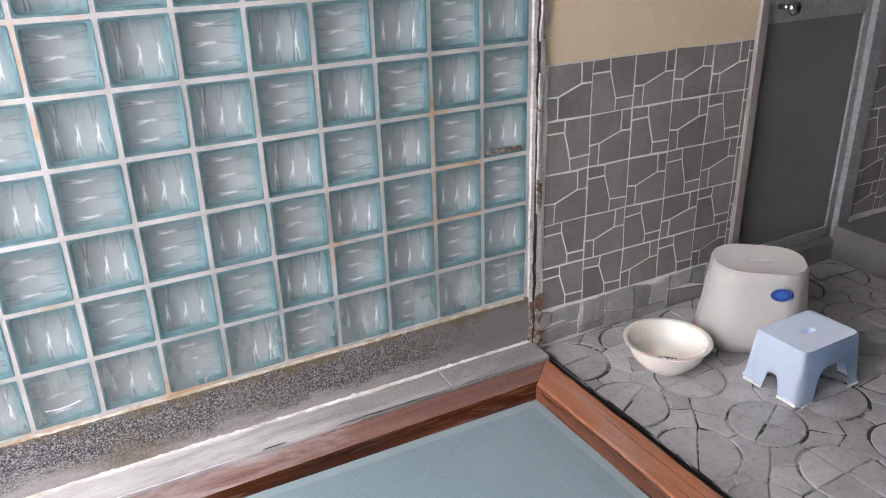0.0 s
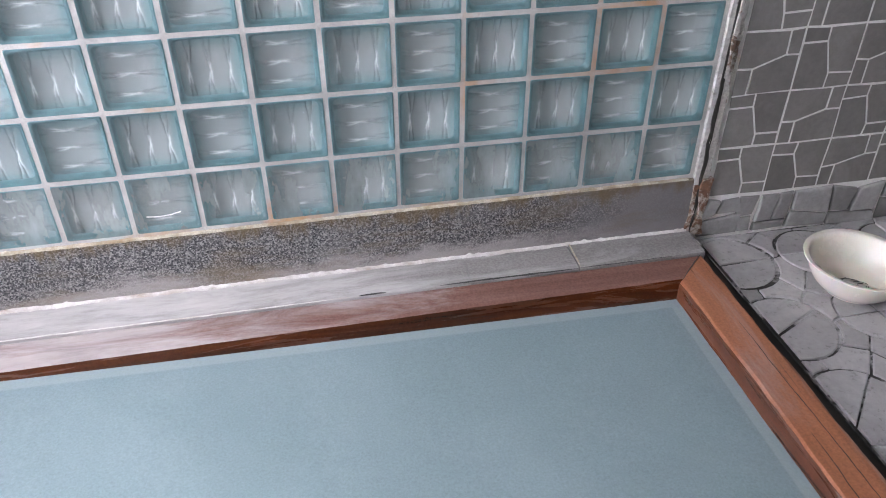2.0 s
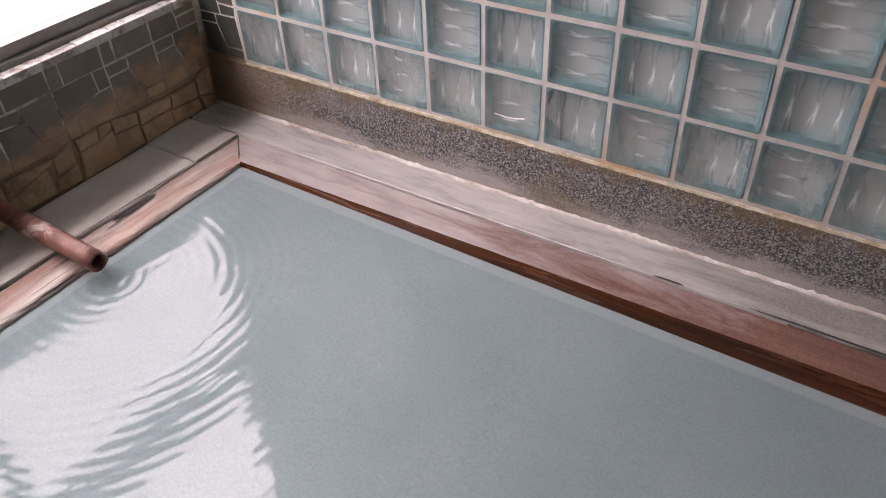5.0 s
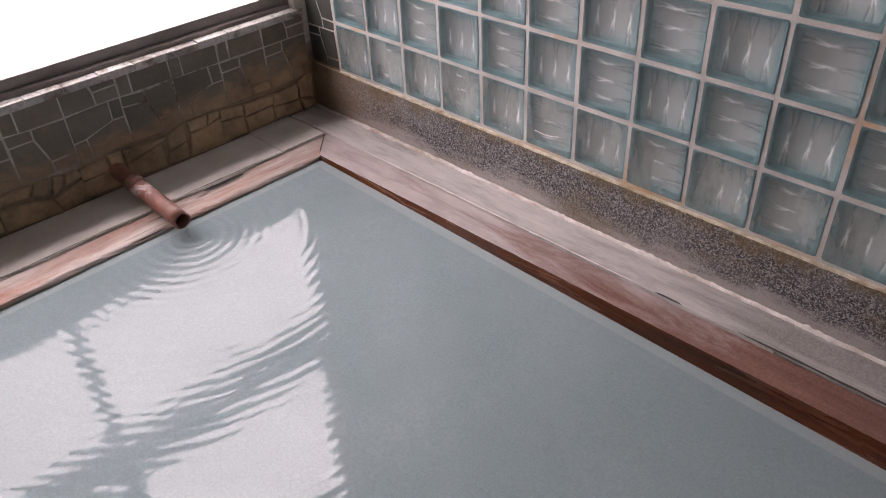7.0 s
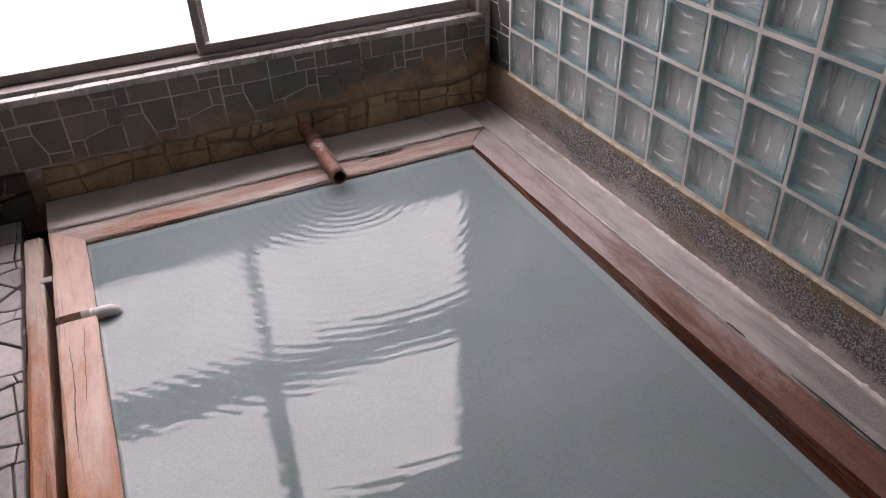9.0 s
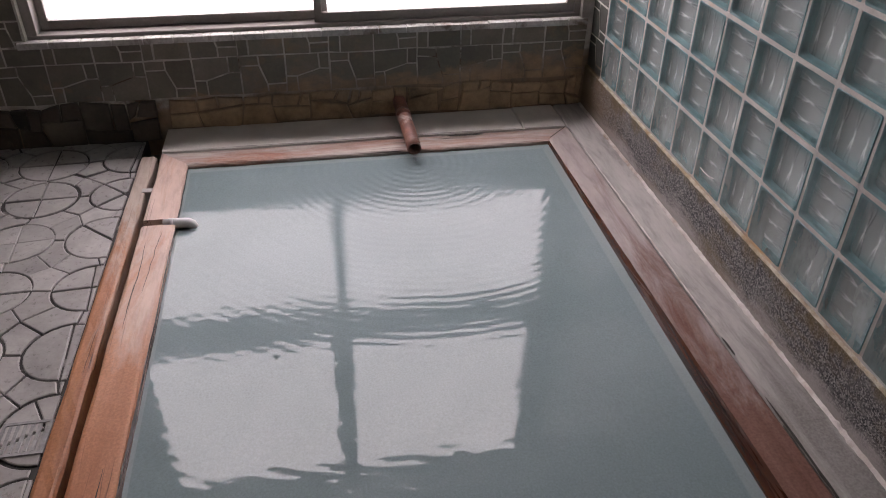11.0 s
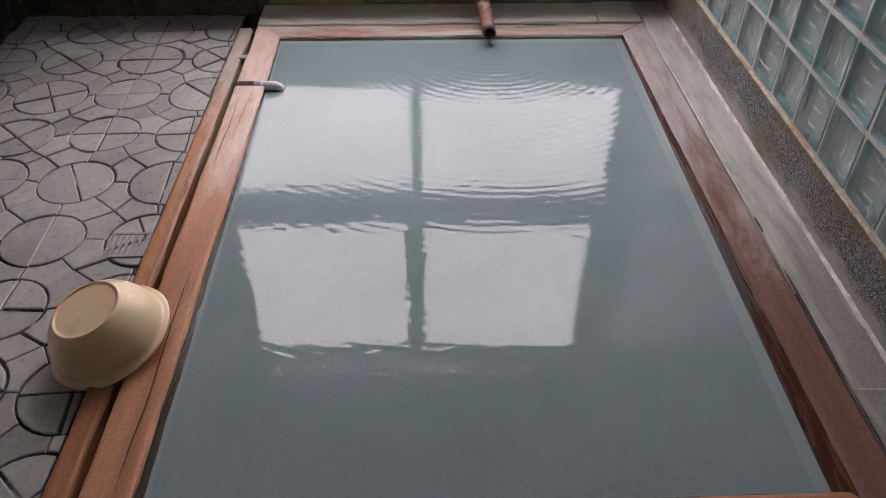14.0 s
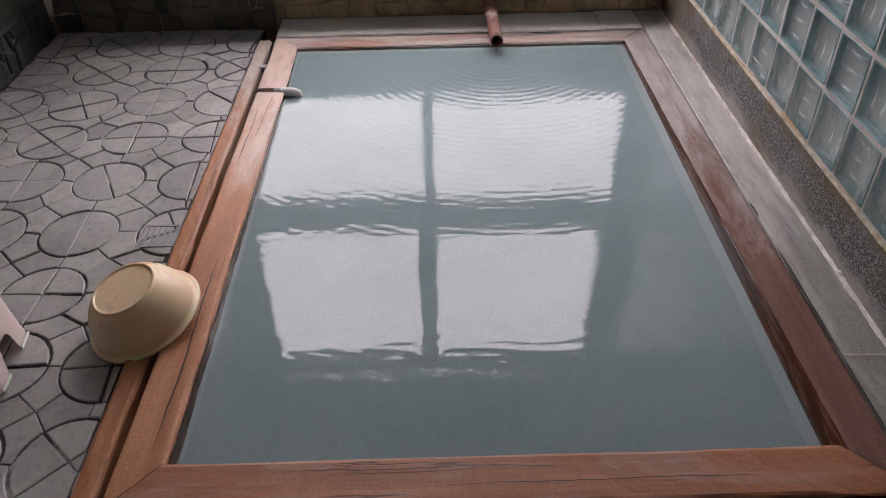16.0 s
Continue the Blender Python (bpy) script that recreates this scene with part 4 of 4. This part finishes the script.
lathe(bm, [(0.001, 0.0), (0.022, 0.002), (0.027, 0.012), (0.024, 0.024), (0.012, 0.03)], 20, Matrix.Translation((1.03, -0.03, 1.04)) @ Matrix.Rotation(radians(90), 4, "X"))
knob = part("door_knob", bm, M_STEEL, None, "round steel knob", True)
knob.parent, knob.matrix_parent_inverse = leaf, Matrix()

step = tagged(beam("concrete_step", 1.5, 2.28, -0.34, -0.02, -0.02, 0.15, M_CONC, seed=21, wobble=0.004), "rough grey concrete step beside the door", "step")

# ---- spout, overflow, drain ----
spout = tagged(empty("spout_pipe", (-2.2, -0.745, 0.08)), "corroded copper spout pipe with lime crust pouring hot water", "pipe")


def under(ob, parent):
    ob.parent = parent
    ob.matrix_parent_inverse = Matrix.Translation(parent.location).inverted()
    return ob


bm = bmesh.new()
tube(bm, [(-2.45 + 0.0412 * i, -0.752 + 0.001 * i, 0.107 - 0.0034 * i) for i in range(11)], 0.0255, 20, 0.0195)
under(part("pipe", bm, M_COPPER, None, "", True), spout)
bm = bmesh.new()
tube(bm, [(-2.3, -0.749, 0.095), (-2.262, -0.748, 0.092)], 0.0285, 20)
under(part("collar", bm, M_COPPER, None, "crusted collar", True), spout)
bm = bmesh.new()
tube(bm, [(-2.052, -0.742, 0.057), (-2.032, -0.742, 0.053), (-2.022, -0.742, 0.04), (-2.019, -0.742, 0.006)], 0.006, 10)
under(part("water_stream", bm, M_PANE, None, "thin clear stream", True), spout)

slot = rimpart(boxes("slot", [(-1.735, -1.7, BATH_S - 0.1, BATH_S - 0.002, -0.1, 0.012)], M_DARK, None, "dark wet slot for the overflow pipe"))
overflow = tagged(empty("overflow_pipe", (-1.68, -1.52, 0.03)), "grey plastic overflow elbow set in a slot of the rim", "pipe")
bm = bmesh.new()
tube(bm, [(-1.718, -1.566, 0.033), (-1.718, -1.51, 0.033), (-1.719, -1.495, 0.031), (-1.72, -1.484, 0.024), (-1.72, -1.479, 0.012), (-1.72, -1.478, -0.03)], 0.0165, 20, 0.013)
under(part("elbow", bm, M_PVC, None, "", True), overflow)
bm = bmesh.new()
tube(bm, [(-1.718, -1.55, 0.033), (-1.718, -1.535, 0.033)], 0.0172, 20)
under(part("socket", bm, M_PVC, None, "", True), overflow)

grate = tagged(empty("drain_grate", (-0.9, -1.765, 0.0)), "small metal drain grate in the floor", "drain")
under(boxes("grate_frame", [(-0.95, -0.85, -1.818, -1.81, 0.004, 0.0098), (-0.95, -0.85, -1.72, -1.7125, 0.004, 0.0098), (-0.95, -0.942, -1.81, -1.72, 0.004, 0.0098), (-0.858, -0.85, -1.81, -1.72, 0.004, 0.0098)], M_ALU_LIGHT), grate)
for k in range(6):
    under(boxes("bar", [(-0.941, -0.859, -1.804 + 0.0155 * k, -1.796 + 0.0155 * k, 0.004, 0.0094)], M_ALU_LIGHT, bevel=0.001), grate)


# ---- stools and bowls ----
def loop_pts(w, d, r, n):
    """A rounded rectangle, points evenly spaced round its outline."""
    r = min(r, w / 2 - 0.001, d / 2 - 0.001)
    path = []
    for cx, cy, a0 in ((w / 2 - r, d / 2 - r, 0), (-w / 2 + r, d / 2 - r, 90), (-w / 2 + r, -d / 2 + r, 180), (w / 2 - r, -d / 2 + r, 270)):
        path += [Vector((cx + r * math.cos(radians(a0 + 9 * k)), cy + r * math.sin(radians(a0 + 9 * k)))) for k in range(11)]
    path.append(path[0])
    total = sum((q - p).length for p, q in zip(path, path[1:]))
    out, i, run = [], 0, 0.0
    for k in range(n):
        want = total * (k + 0.5) / n
        while run + (path[i + 1] - path[i]).length < want:
            run += (path[i + 1] - path[i]).length
            i += 1
        seg = (path[i + 1] - path[i]).length
        q = path[i].lerp(path[i + 1], (want - run) / max(seg, 1e-9))
        out.append((q.x, q.y))
    return out


def stool(name, w, d, h, flare, p, arch_w, arch_d, mat, slot, n=112, lip=0.0, inside=None):
    """A moulded bath stool: flared shell with arched openings and a slotted seat. Returns (thing, seat part)."""
    thing = empty(name)
    bm = bmesh.new()
    levels = 9
    top = loop_pts(w, d, p, n)
    rows = []
    for k in range(levels + 1):
        f = k / levels
        row = []
        for i, (x, y) in enumerate(top):
            bx, by = x * (1 + flare), y * (1 + flare * w / d)
            lo = 0.0
            if arch_w and abs(by) > d / 2 * (1 + flare) * 0.8 and abs(bx) < arch_w[0]:
                lo = arch_w[1] * math.sqrt(max(0, 1 - (bx / arch_w[0]) ** 4 * 0.999))
            if arch_d and abs(bx) > w / 2 * (1 + flare) * 0.8 and abs(by) < arch_d[0]:
                lo = arch_d[1] * math.sqrt(max(0, 1 - (by / arch_d[0]) ** 4))
            z = lo + (h - 0.012 - lo) * f
            t = 1 - z / h
            k2 = t + (lip * 0.55 if z < 0.23 * h and not lo else 0)
            row.append(bm.verts.new((x + (bx - x) * k2, y + (by - y) * k2, z)))
        rows.append(row)
    for dz, s in ((-0.004, 0.985), (-0.0005, 0.955)):
        rows.append([bm.verts.new((x * s, y * s, h + dz)) for x, y in top])
    for a, c in zip(rows, rows[1:]):
        for i in range(n):
            j = (i + 1) % n
            bm.faces.new((a[i], a[j], c[j], c[i]))
    bmesh.ops.solidify(bm, geom=bm.faces[:], thickness=0.0028)
    shell = part("shell", bm, mat, thing, "", True)
    bm = bmesh.new()
    sl = loop_pts(slot[0], slot[1], slot[1] * 0.42, n)
    rows = []
    for f in (0, 0.2, 0.4, 0.6, 0.8, 0.93, 1.0):
        dip = -0.007 * math.sin(min(1, f * 1.3) * math.pi / 2) if slot[2] else -0.001 * f
        rows.append([bm.verts.new((x * 0.955 * (1 - f) + sx * f, y * 0.955 * (1 - f) + sy * f, h - 0.0005 + dip)) for (x, y), (sx, sy) in zip(top, sl)])
    rows.append([bm.verts.new((x * 0.97, y * 0.97, rows[-1][0].co.z - 0.004)) for x, y in sl])
    rows.append([bm.verts.new((x * 0.97, y * 0.97, rows[-1][0].co.z - 0.016)) for x, y in sl])
    for a, c in zip(rows, rows[1:]):
        for i in range(n):
            j = (i + 1) % n
            bm.faces.new((a[i], a[j], c[j], c[i]))
    part("seat", bm, mat, thing, "", True)
    if arch_w:
        for sx in (-1, 1):
            for sy in (-1, 1):
                bm = bmesh.new()
                ex, ey = w / 2 * (1 + flare), d / 2 * (1 + flare * w / d)
                a, c = arch_w[0] + 0.002, arch_d[0] + 0.002
                for x0, x1, y0, y1 in ((a, ex - 0.012, ey - 0.002, ey + 0.0025), (ex - 0.002, ex + 0.0025, c, ey - 0.012)):
                    box(bm, *sorted((sx * x0, sx * x1)), *sorted((sy * y0, sy * y1)), 0.0, 0.009)
                bmesh.ops.bevel(bm, geom=bm.edges[:], offset=0.001, segments=1, affect="EDGES")
                part("foot_rim", bm, M_WHITE, thing, "white foot rim")
    if inside:
        bm = bmesh.new()
        pan = [[bm.verts.new((x * s, y * s, z)) for x, y in top] for s, z in ((1.0, h * 0.5), (0.97, h - 0.02))]
        for i in range(n):
            j = (i + 1) % n
            bm.faces.new((pan[0][i], pan[0][j], pan[1][j], pan[1][i]))
        bm.faces.new(pan[1])
        part("underside", bm, inside, thing, "dark underside")
    return thing


tall = stool("bath_stool", 0.295, 0.25, 0.275, 0.2, 0.1, None, None, M_WHITE, (0.078, 0.024, True), lip=0.2)
tagged(tall, "tall white plastic bath stool with blue oval sticker", "stool", "bath stools")
tall.location, tall.rotation_euler = (0.735, -0.285, 0.008), (0, 0, radians(-42))
oval = []
for i in range(28):
    a = 2 * math.pi * i / 28
    oval.append((0.031 * math.cos(a), 0.019 * math.sin(a)))


def sticker(name, scale, lift, mat, label, under_ob):
    bm = bmesh.new()
    vs = [bm.verts.new((x * scale, 0, z * scale)) for x, z in oval]
    back = [bm.verts.new((x * scale, 0.003, z * scale)) for x, z in oval]
    bm.faces.new(vs)
    for i in range(28):
        bm.faces.new((vs[i], vs[(i + 1) % 28], back[(i + 1) % 28], back[i]))
    ob = part(name, bm, mat, under_ob, label)
    if under_ob is tall:
        ob.location = (0.058, -0.1385, 0.212)
        ob.rotation_euler = (radians(-8), 0, radians(7))
    else:
        ob.location = (0, -lift, 0)
    return ob


blue_sticker = sticker("sticker", 1.1, 0.0, M_LOGO, "blue oval sticker", tall)
sticker("sticker_mark", 0.6, 0.0012, M_LOGO_PALE, "paler oval mark", blue_sticker)

low = stool("low_stool", 0.25, 0.18, 0.172, 0.13, 0.022, (0.078, 0.105), (0.027, 0.066), M_BLUE, (0.05, 0.026, False))
tagged(low, "small pale blue plastic stool with arched sides", "stool", "bath stools")
low.location, low.rotation_euler = (0.634, -0.572, 0.008), (0, 0, radians(1))
pink = stool("low_stool", 0.25, 0.18, 0.172, 0.13, 0.022, (0.078, 0.105), (0.04, 0.075), M_PINK, (0.05, 0.026, False), inside=M_MAROON)
tagged(pink, "small pale pink plastic stool with dark underside", "stool", "bath stools")
pink.location, pink.rotation_euler = (-0.41, -2.1, 0.008), (0, 0, radians(97))


def bowl(name, r, h, foot, mat, label):
    thing = tagged(empty(name), label, "wash bowl", "wash bowls")
    bm = bmesh.new()
    prof = [(0.001, 0.003), (foot - 0.012, 0.003), (foot - 0.0065, 0.003), (foot - 0.006, 0.0026), (foot - 0.0045, 0.0002), (foot - 0.004, 0.0), (foot - 0.0005, 0.0), (foot, 0.0005), (foot + 0.0025, 0.006), (foot + 0.003, 0.0065)]
    for k in range(1, 13):
        f = k / 12
        prof.append((foot + (r - 0.012 - foot) * (0.35 * f + 0.65 * math.sin(f * math.pi / 2) ** 0.75), 0.006 + (h - 0.012) * f ** 1.25))
    prof += [(r - 0.006, h - 0.005), (r, h - 0.003), (r + 0.001, h - 0.0005), (r - 0.002, h), (r - 0.011, h - 0.0015)]
    lathe(bm, prof, 64)
    part("body", bm, mat, thing, "", True)
    bm = bmesh.new()
    ins = [(r - 0.011, h - 0.0015)]
    for k in range(12, 0, -1):
        f = k / 12
        ins.append((foot - 0.003 + (r - 0.012 - foot) * (0.35 * f + 0.65 * math.sin(f * math.pi / 2) ** 0.75), 0.009 + (h - 0.012) * f ** 1.25))
    ins += [(foot - 0.01, 0.0085), (0.001, 0.008)]
    lathe(bm, ins, 64)
    part("inside", bm, mat, thing, "", True)
    return thing


basin = bowl("wash_bowl", 0.138, 0.092, 0.074, M_CREAM, "cream plastic wash bowl with dark debris inside")
basin.location = (0.345, -0.295, 0.008)
for k in range(9):
    bm = bmesh.new()
    a0, rr = random.uniform(0, 6.28), random.uniform(0.012, 0.04)
    ox, oy = random.uniform(-0.015, 0.02), random.uniform(-0.02, 0.012)
    tube(bm, [(ox + rr * math.cos(a0 + q * 0.25), oy + rr * math.sin(a0 + q * 0.25) * 0.7, 0.0102) for q in range(random.randint(4, 7))], random.uniform(0.0008, 0.0016), 6)
    d = part("debris", bm, M_DARK, basin, "dark hair-like debris")
turned = bowl("wash_bowl", 0.138, 0.1, 0.076, M_ORANGE, "yellowed plastic wash bowl upturned against the bath rim")
turned.matrix_world = Matrix.Translation((-0.537, -1.69, 0.045)) @ Matrix.Rotation(radians(14), 4, "X") @ Matrix.Rotation(radians(8), 4, "Y") @ Matrix.Rotation(radians(180), 4, "X") @ Matrix.Translation((0, 0, -0.1))


# ---- stone pieces of walls and floor ----
def piece(name, pts, to3d, parent, mat, joint, rnd, h, tilt=0.0):
    vs, fs = stone_verts(pts, joint, rnd, h, tilt)
    ob = new(name, pydata(name, [to3d(*v) for v in vs], fs, mat))
    ob.parent = parent
    return ob


def area(pts):
    return 0.5 * sum(pts[i - 1][0] * pts[i][1] - pts[i][0] * pts[i - 1][1] for i in range(len(pts)))


def clip(pts, axis, value, keep_less):
    out = []
    for i in range(len(pts)):
        a, c = pts[i - 1], pts[i]
        ia = (a[axis] <= value) == keep_less
        ic = (c[axis] <= value) == keep_less
        if ia != ic:
            t = (value - a[axis]) / (c[axis] - a[axis])
            out.append((a[0] + (c[0] - a[0]) * t, a[1] + (c[1] - a[1]) * t))
        if ic:
            out.append(c)
    clean = [p for i, p in enumerate(out) if (Vector(p) - Vector(out[i - 1])).length > 0.004]
    return clean if len(clean) > 2 and area(clean) > 0.0003 else []


T_SLOPE = [[(0, 0.42), (0.24, 0.42), (0.76, 0.6), (0.76, 1), (0, 1)], [(0.76, 0.6), (1, 0.6), (1, 1), (0.76, 1)], [(0, 0), (0.24, 0), (0.24, 0.42), (0, 0.42)], [(0.24, 0), (1, 0), (1, 0.6), (0.76, 0.6), (0.24, 0.42)]]
T_STAND = [[(0, 0.76), (0.42, 0.76), (0.42, 1), (0, 1)], [(0, 0), (0.57, 0), (0.57, 0.24), (0.42, 0.76), (0, 0.76)], [(0.57, 0.24), (1, 0.24), (1, 1), (0.42, 1), (0.42, 0.76)], [(0.57, 0), (1, 0), (1, 0.24), (0.57, 0.24)]]


def slate_module(u0, v0, w, h, kind, flip):
    out = []
    for poly in (T_SLOPE if kind else T_STAND):
        q = [((1 - u if flip else u), v) for u, v in poly]
        if flip:
            q = q[::-1]
        out.append([(u0 + u * w, v0 + v * h) for u, v in q])
    return out


def jitter(polys, amt):
    """Moves shared corners together, so that joints stay even."""
    out = []
    for poly in polys:
        out.append([(u + noise.noise((u * 31, v * 37, 1.5)) * amt, v + noise.noise((u * 29, v * 41, 8.5)) * amt) for u, v in poly])
    return out


def slate_field(us, vs, to3d, parent, mat, limit=None, seed=0, as_parts=True):
    rest_v, rest_f = [], []
    for a, (u0, u1) in enumerate(zip(us, us[1:])):
        for c, (v0, v1) in enumerate(zip(vs, vs[1:])):
            for poly in jitter(slate_module(u0, v0, u1 - u0, v1 - v0, (a + c + seed + (1 if (a * 7 + c * 3) % 11 == 0 else 0)) % 2, False), 0.005):
                if limit:
                    for axis, val, less in limit:
                        poly = clip(poly, axis, val, less) if poly else poly
                if not poly:
                    continue
                args = (random.uniform(0.0024, 0.0034), 0.0008, random.uniform(0.001, 0.0022), 0.006)
                if as_parts:
                    piece("stone", poly, to3d, parent, mat, *args)
                else:
                    q, f = stone_verts(poly, *args)
                    rest_f += [tuple(i + len(rest_v) for i in g) for g in f]
                    rest_v += [to3d(*p) for p in q]
    if rest_v:
        ob = new("stone_cladding", pydata("stone_cladding", rest_v, rest_f, mat))
        ob.parent = parent
        ob["kind"] = "stuff"


def rubble_row(u0, u1, v0, v1, to3d, parent, mat, depth=0.012):
    """Two uneven courses of broken stones."""
    u, top_l = u0, v1
    while u < u1 - 0.03:
        w = min(random.choice((0.05, 0.075, 0.1, 0.13, 0.17)) * random.uniform(0.85, 1.15), u1 - u)
        mid = v0 + (v1 - v0) * random.uniform(0.3, 0.68)
        s = random.uniform(-0.022, 0.022)
        cells = [[(u, v0), (u + w, v0), (u + w, mid + s), (u, mid)]]
        if random.random() < 0.55:
            k = u + w * random.uniform(0.35, 0.65)
            cells += [[(u, mid), (k, mid + s * 0.5), (k + 0.008, v1), (u, v1)], [(k, mid + s * 0.5), (u + w, mid + s), (u + w, v1), (k + 0.008, v1)]]
        else:
            cells += [[(u, mid), (u + w, mid + s), (u + w, v1), (u, v1)]]
        for cell in jitter(cells, 0.024):
            if area(cell) > 0.0006:
                piece("stone", cell, to3d, parent, mat, random.uniform(0.002, 0.0045), 0.004, random.uniform(0.4, 1.0) * depth, 0.05)
        u += w


north = lambda u, v, d: (u, -d, v)
west = lambda u, v, d: (X_W + d, u, v)
south = lambda u, v, d: (u, Y_S + d, v)
slate_field([0.062 + 0.166 * k for k in range(6)] + [0.95], [0.14, 0.29, 0.443, 0.61, 0.778, 0.945], north, wall_north, M_STONE, [(0, ST1 - 0.003, True)], 1)
rubble_row(0.052, 0.91, 0.002, 0.138, north, wall_north, M_RUBBLE_GREY, 0.014)
slate_field([1.603 + 0.166 * k for k in range(5)], [0.155, 0.29, 0.443, 0.61, 0.778, 0.945], north, wall_north, M_STONE, None, 2)
WV = [-2.0 + 0.1655 * k for k in range(13)]
slate_field(WV, [0.165, 0.31, 0.47], west, wall_west, M_STONE_WET, [(1, 0.377, True), (0, -0.005, True)], 0)
rubble_row(-1.62, -0.01, 0.048, 0.163, west, wall_west, M_RUBBLE, 0.016)
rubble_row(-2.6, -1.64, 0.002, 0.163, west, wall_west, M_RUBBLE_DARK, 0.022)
slate_field([-2.0 - 0.1655 * k for k in range(4, -1, -1)], [0.165, 0.31, 0.47], west, wall_west, M_STONE_WET, [(1, 0.377, True)], 1)
slate_field([-2.615, -2.45, -2.29, -2.125, -2.046], [0.379, 0.47, 0.63, 0.8, 0.945], west, wall_west, M_STONE_WET, None, 1)
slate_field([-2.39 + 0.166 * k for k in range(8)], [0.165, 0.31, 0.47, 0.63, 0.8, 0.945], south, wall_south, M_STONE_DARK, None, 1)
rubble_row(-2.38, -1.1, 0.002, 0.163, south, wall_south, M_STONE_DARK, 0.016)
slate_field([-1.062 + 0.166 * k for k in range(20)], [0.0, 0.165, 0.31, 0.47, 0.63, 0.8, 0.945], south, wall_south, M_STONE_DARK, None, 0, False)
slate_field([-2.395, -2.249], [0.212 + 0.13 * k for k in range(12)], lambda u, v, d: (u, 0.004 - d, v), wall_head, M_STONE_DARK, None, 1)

# floor: quartered discs on a grid, four wedge stones between each four discs
FX, FY, FR = 0.26, 0.266, 0.112
tops = lambda u, v, d: (u, v, d)
far_v, far_f, counted = [], [], 0


def lay(poly, joint):
    global counted
    for lim in (((0, 0.058, False), (0, X_E, True), (1, -0.005, True), (1, Y_S + 0.02, False)), ((0, 0.058, True), (0, X_W + 0.01, False), (1, -1.716, True), (1, Y_S + 0.02, False))):
        q = poly
        for axis, val, less in lim:
            q = clip(q, axis, val, less) if q else q
        if not q:
            continue
        cu, cv = sum(p[0] for p in q) / len(q), sum(p[1] for p in q) / len(q)
        args = (joint, 0.0026, random.uniform(0.0045, 0.0085), 0.016)
        if counted < 300 and ((-2.2 < cu < -0.2 and -2.45 < cv < -1.7) or (0.05 < cu < 0.75 and cv > -0.95)):
            counted += 1
            piece("paving_stone", q, tops, floor, M_TILE, *args)
        else:
            vs, fs = stone_verts(q, *args)
            far_f.extend(tuple(i + len(far_v) for i in f) for f in fs)
            far_v.extend(vs)


def arc(cx, cy, r, a0, a1, n=5):
    return [(cx + r * math.cos(a0 + (a1 - a0) * k / n), cy + r * math.sin(a0 + (a1 - a0) * k / n)) for k in range(n + 1)]


def disc_at(i, j):
    random.seed(1000 + i * 57 + j * 131)
    return -0.935 + FX * i + random.uniform(-0.012, 0.012), -2.0 + FY * j + random.uniform(-0.012, 0.012), FR * random.uniform(0.94, 1.06), random.choice((0.0, 0.0, 0.001, 0.002, 0.003, 0.006))


for i in range(-6, 14):
    for j in range(-3, 9):
        cx, cy, r, _ = disc_at(i, j)
        turn = random.choice((0.03, -0.05, 0.08, 0.45, 0.8, 0.05))
        cuts = random.choice((4, 4, 4, 2, 4, 2))
        for k in range(cuts):
            a0, a1 = turn + 2 * math.pi * k / cuts, turn + 2 * math.pi * (k + 1) / cuts
            ring = arc(cx, cy, r, a0, a1, 6 if cuts == 4 else 12)
            lay(([(cx, cy)] if cuts == 4 else []) + ring, random.choice((0.001, 0.0016, 0.0026, 0.0042)))
        # wedges of the cell to the upper right
        discs = [disc_at(i, j), disc_at(i + 1, j), disc_at(i + 1, j + 1), disc_at(i, j + 1)]
        random.seed(7 + i * 91 + j * 17)
        mx, my = sum(d[0] for d in discs) / 4 + random.uniform(-0.02, 0.02), sum(d[1] for d in discs) / 4 + random.uniform(-0.02, 0.02)
        dirs = [math.pi / 4, 3 * math.pi / 4, 5 * math.pi / 4, 7 * math.pi / 4]
        for k in range(4):
            A, B = discs[k], discs[(k + 1) % 4]
            aa = dirs[k]
            ax = k * math.pi / 2
            ra, rb = A[2] + A[3], B[2] + B[3]
            pa = arc(A[0], A[1], ra, ax, aa, 4)
            bb = dirs[(k + 1) % 4]
            pb = arc(B[0], B[1], rb, bb, ax + math.pi - (2 * math.pi if k == 3 else 0), 4)
            poly = [(mx, my)] + pa[::-1] + pb[::-1]
            if area(poly) < 0:
                poly = poly[::-1]
            lay(poly, random.choice((0.001, 0.0018, 0.003, 0.0048)))
ob = new("paving_stones", pydata("paving_stones", far_v, far_f, M_TILE))
ob.parent = floor
ob["kind"] = "stuff"
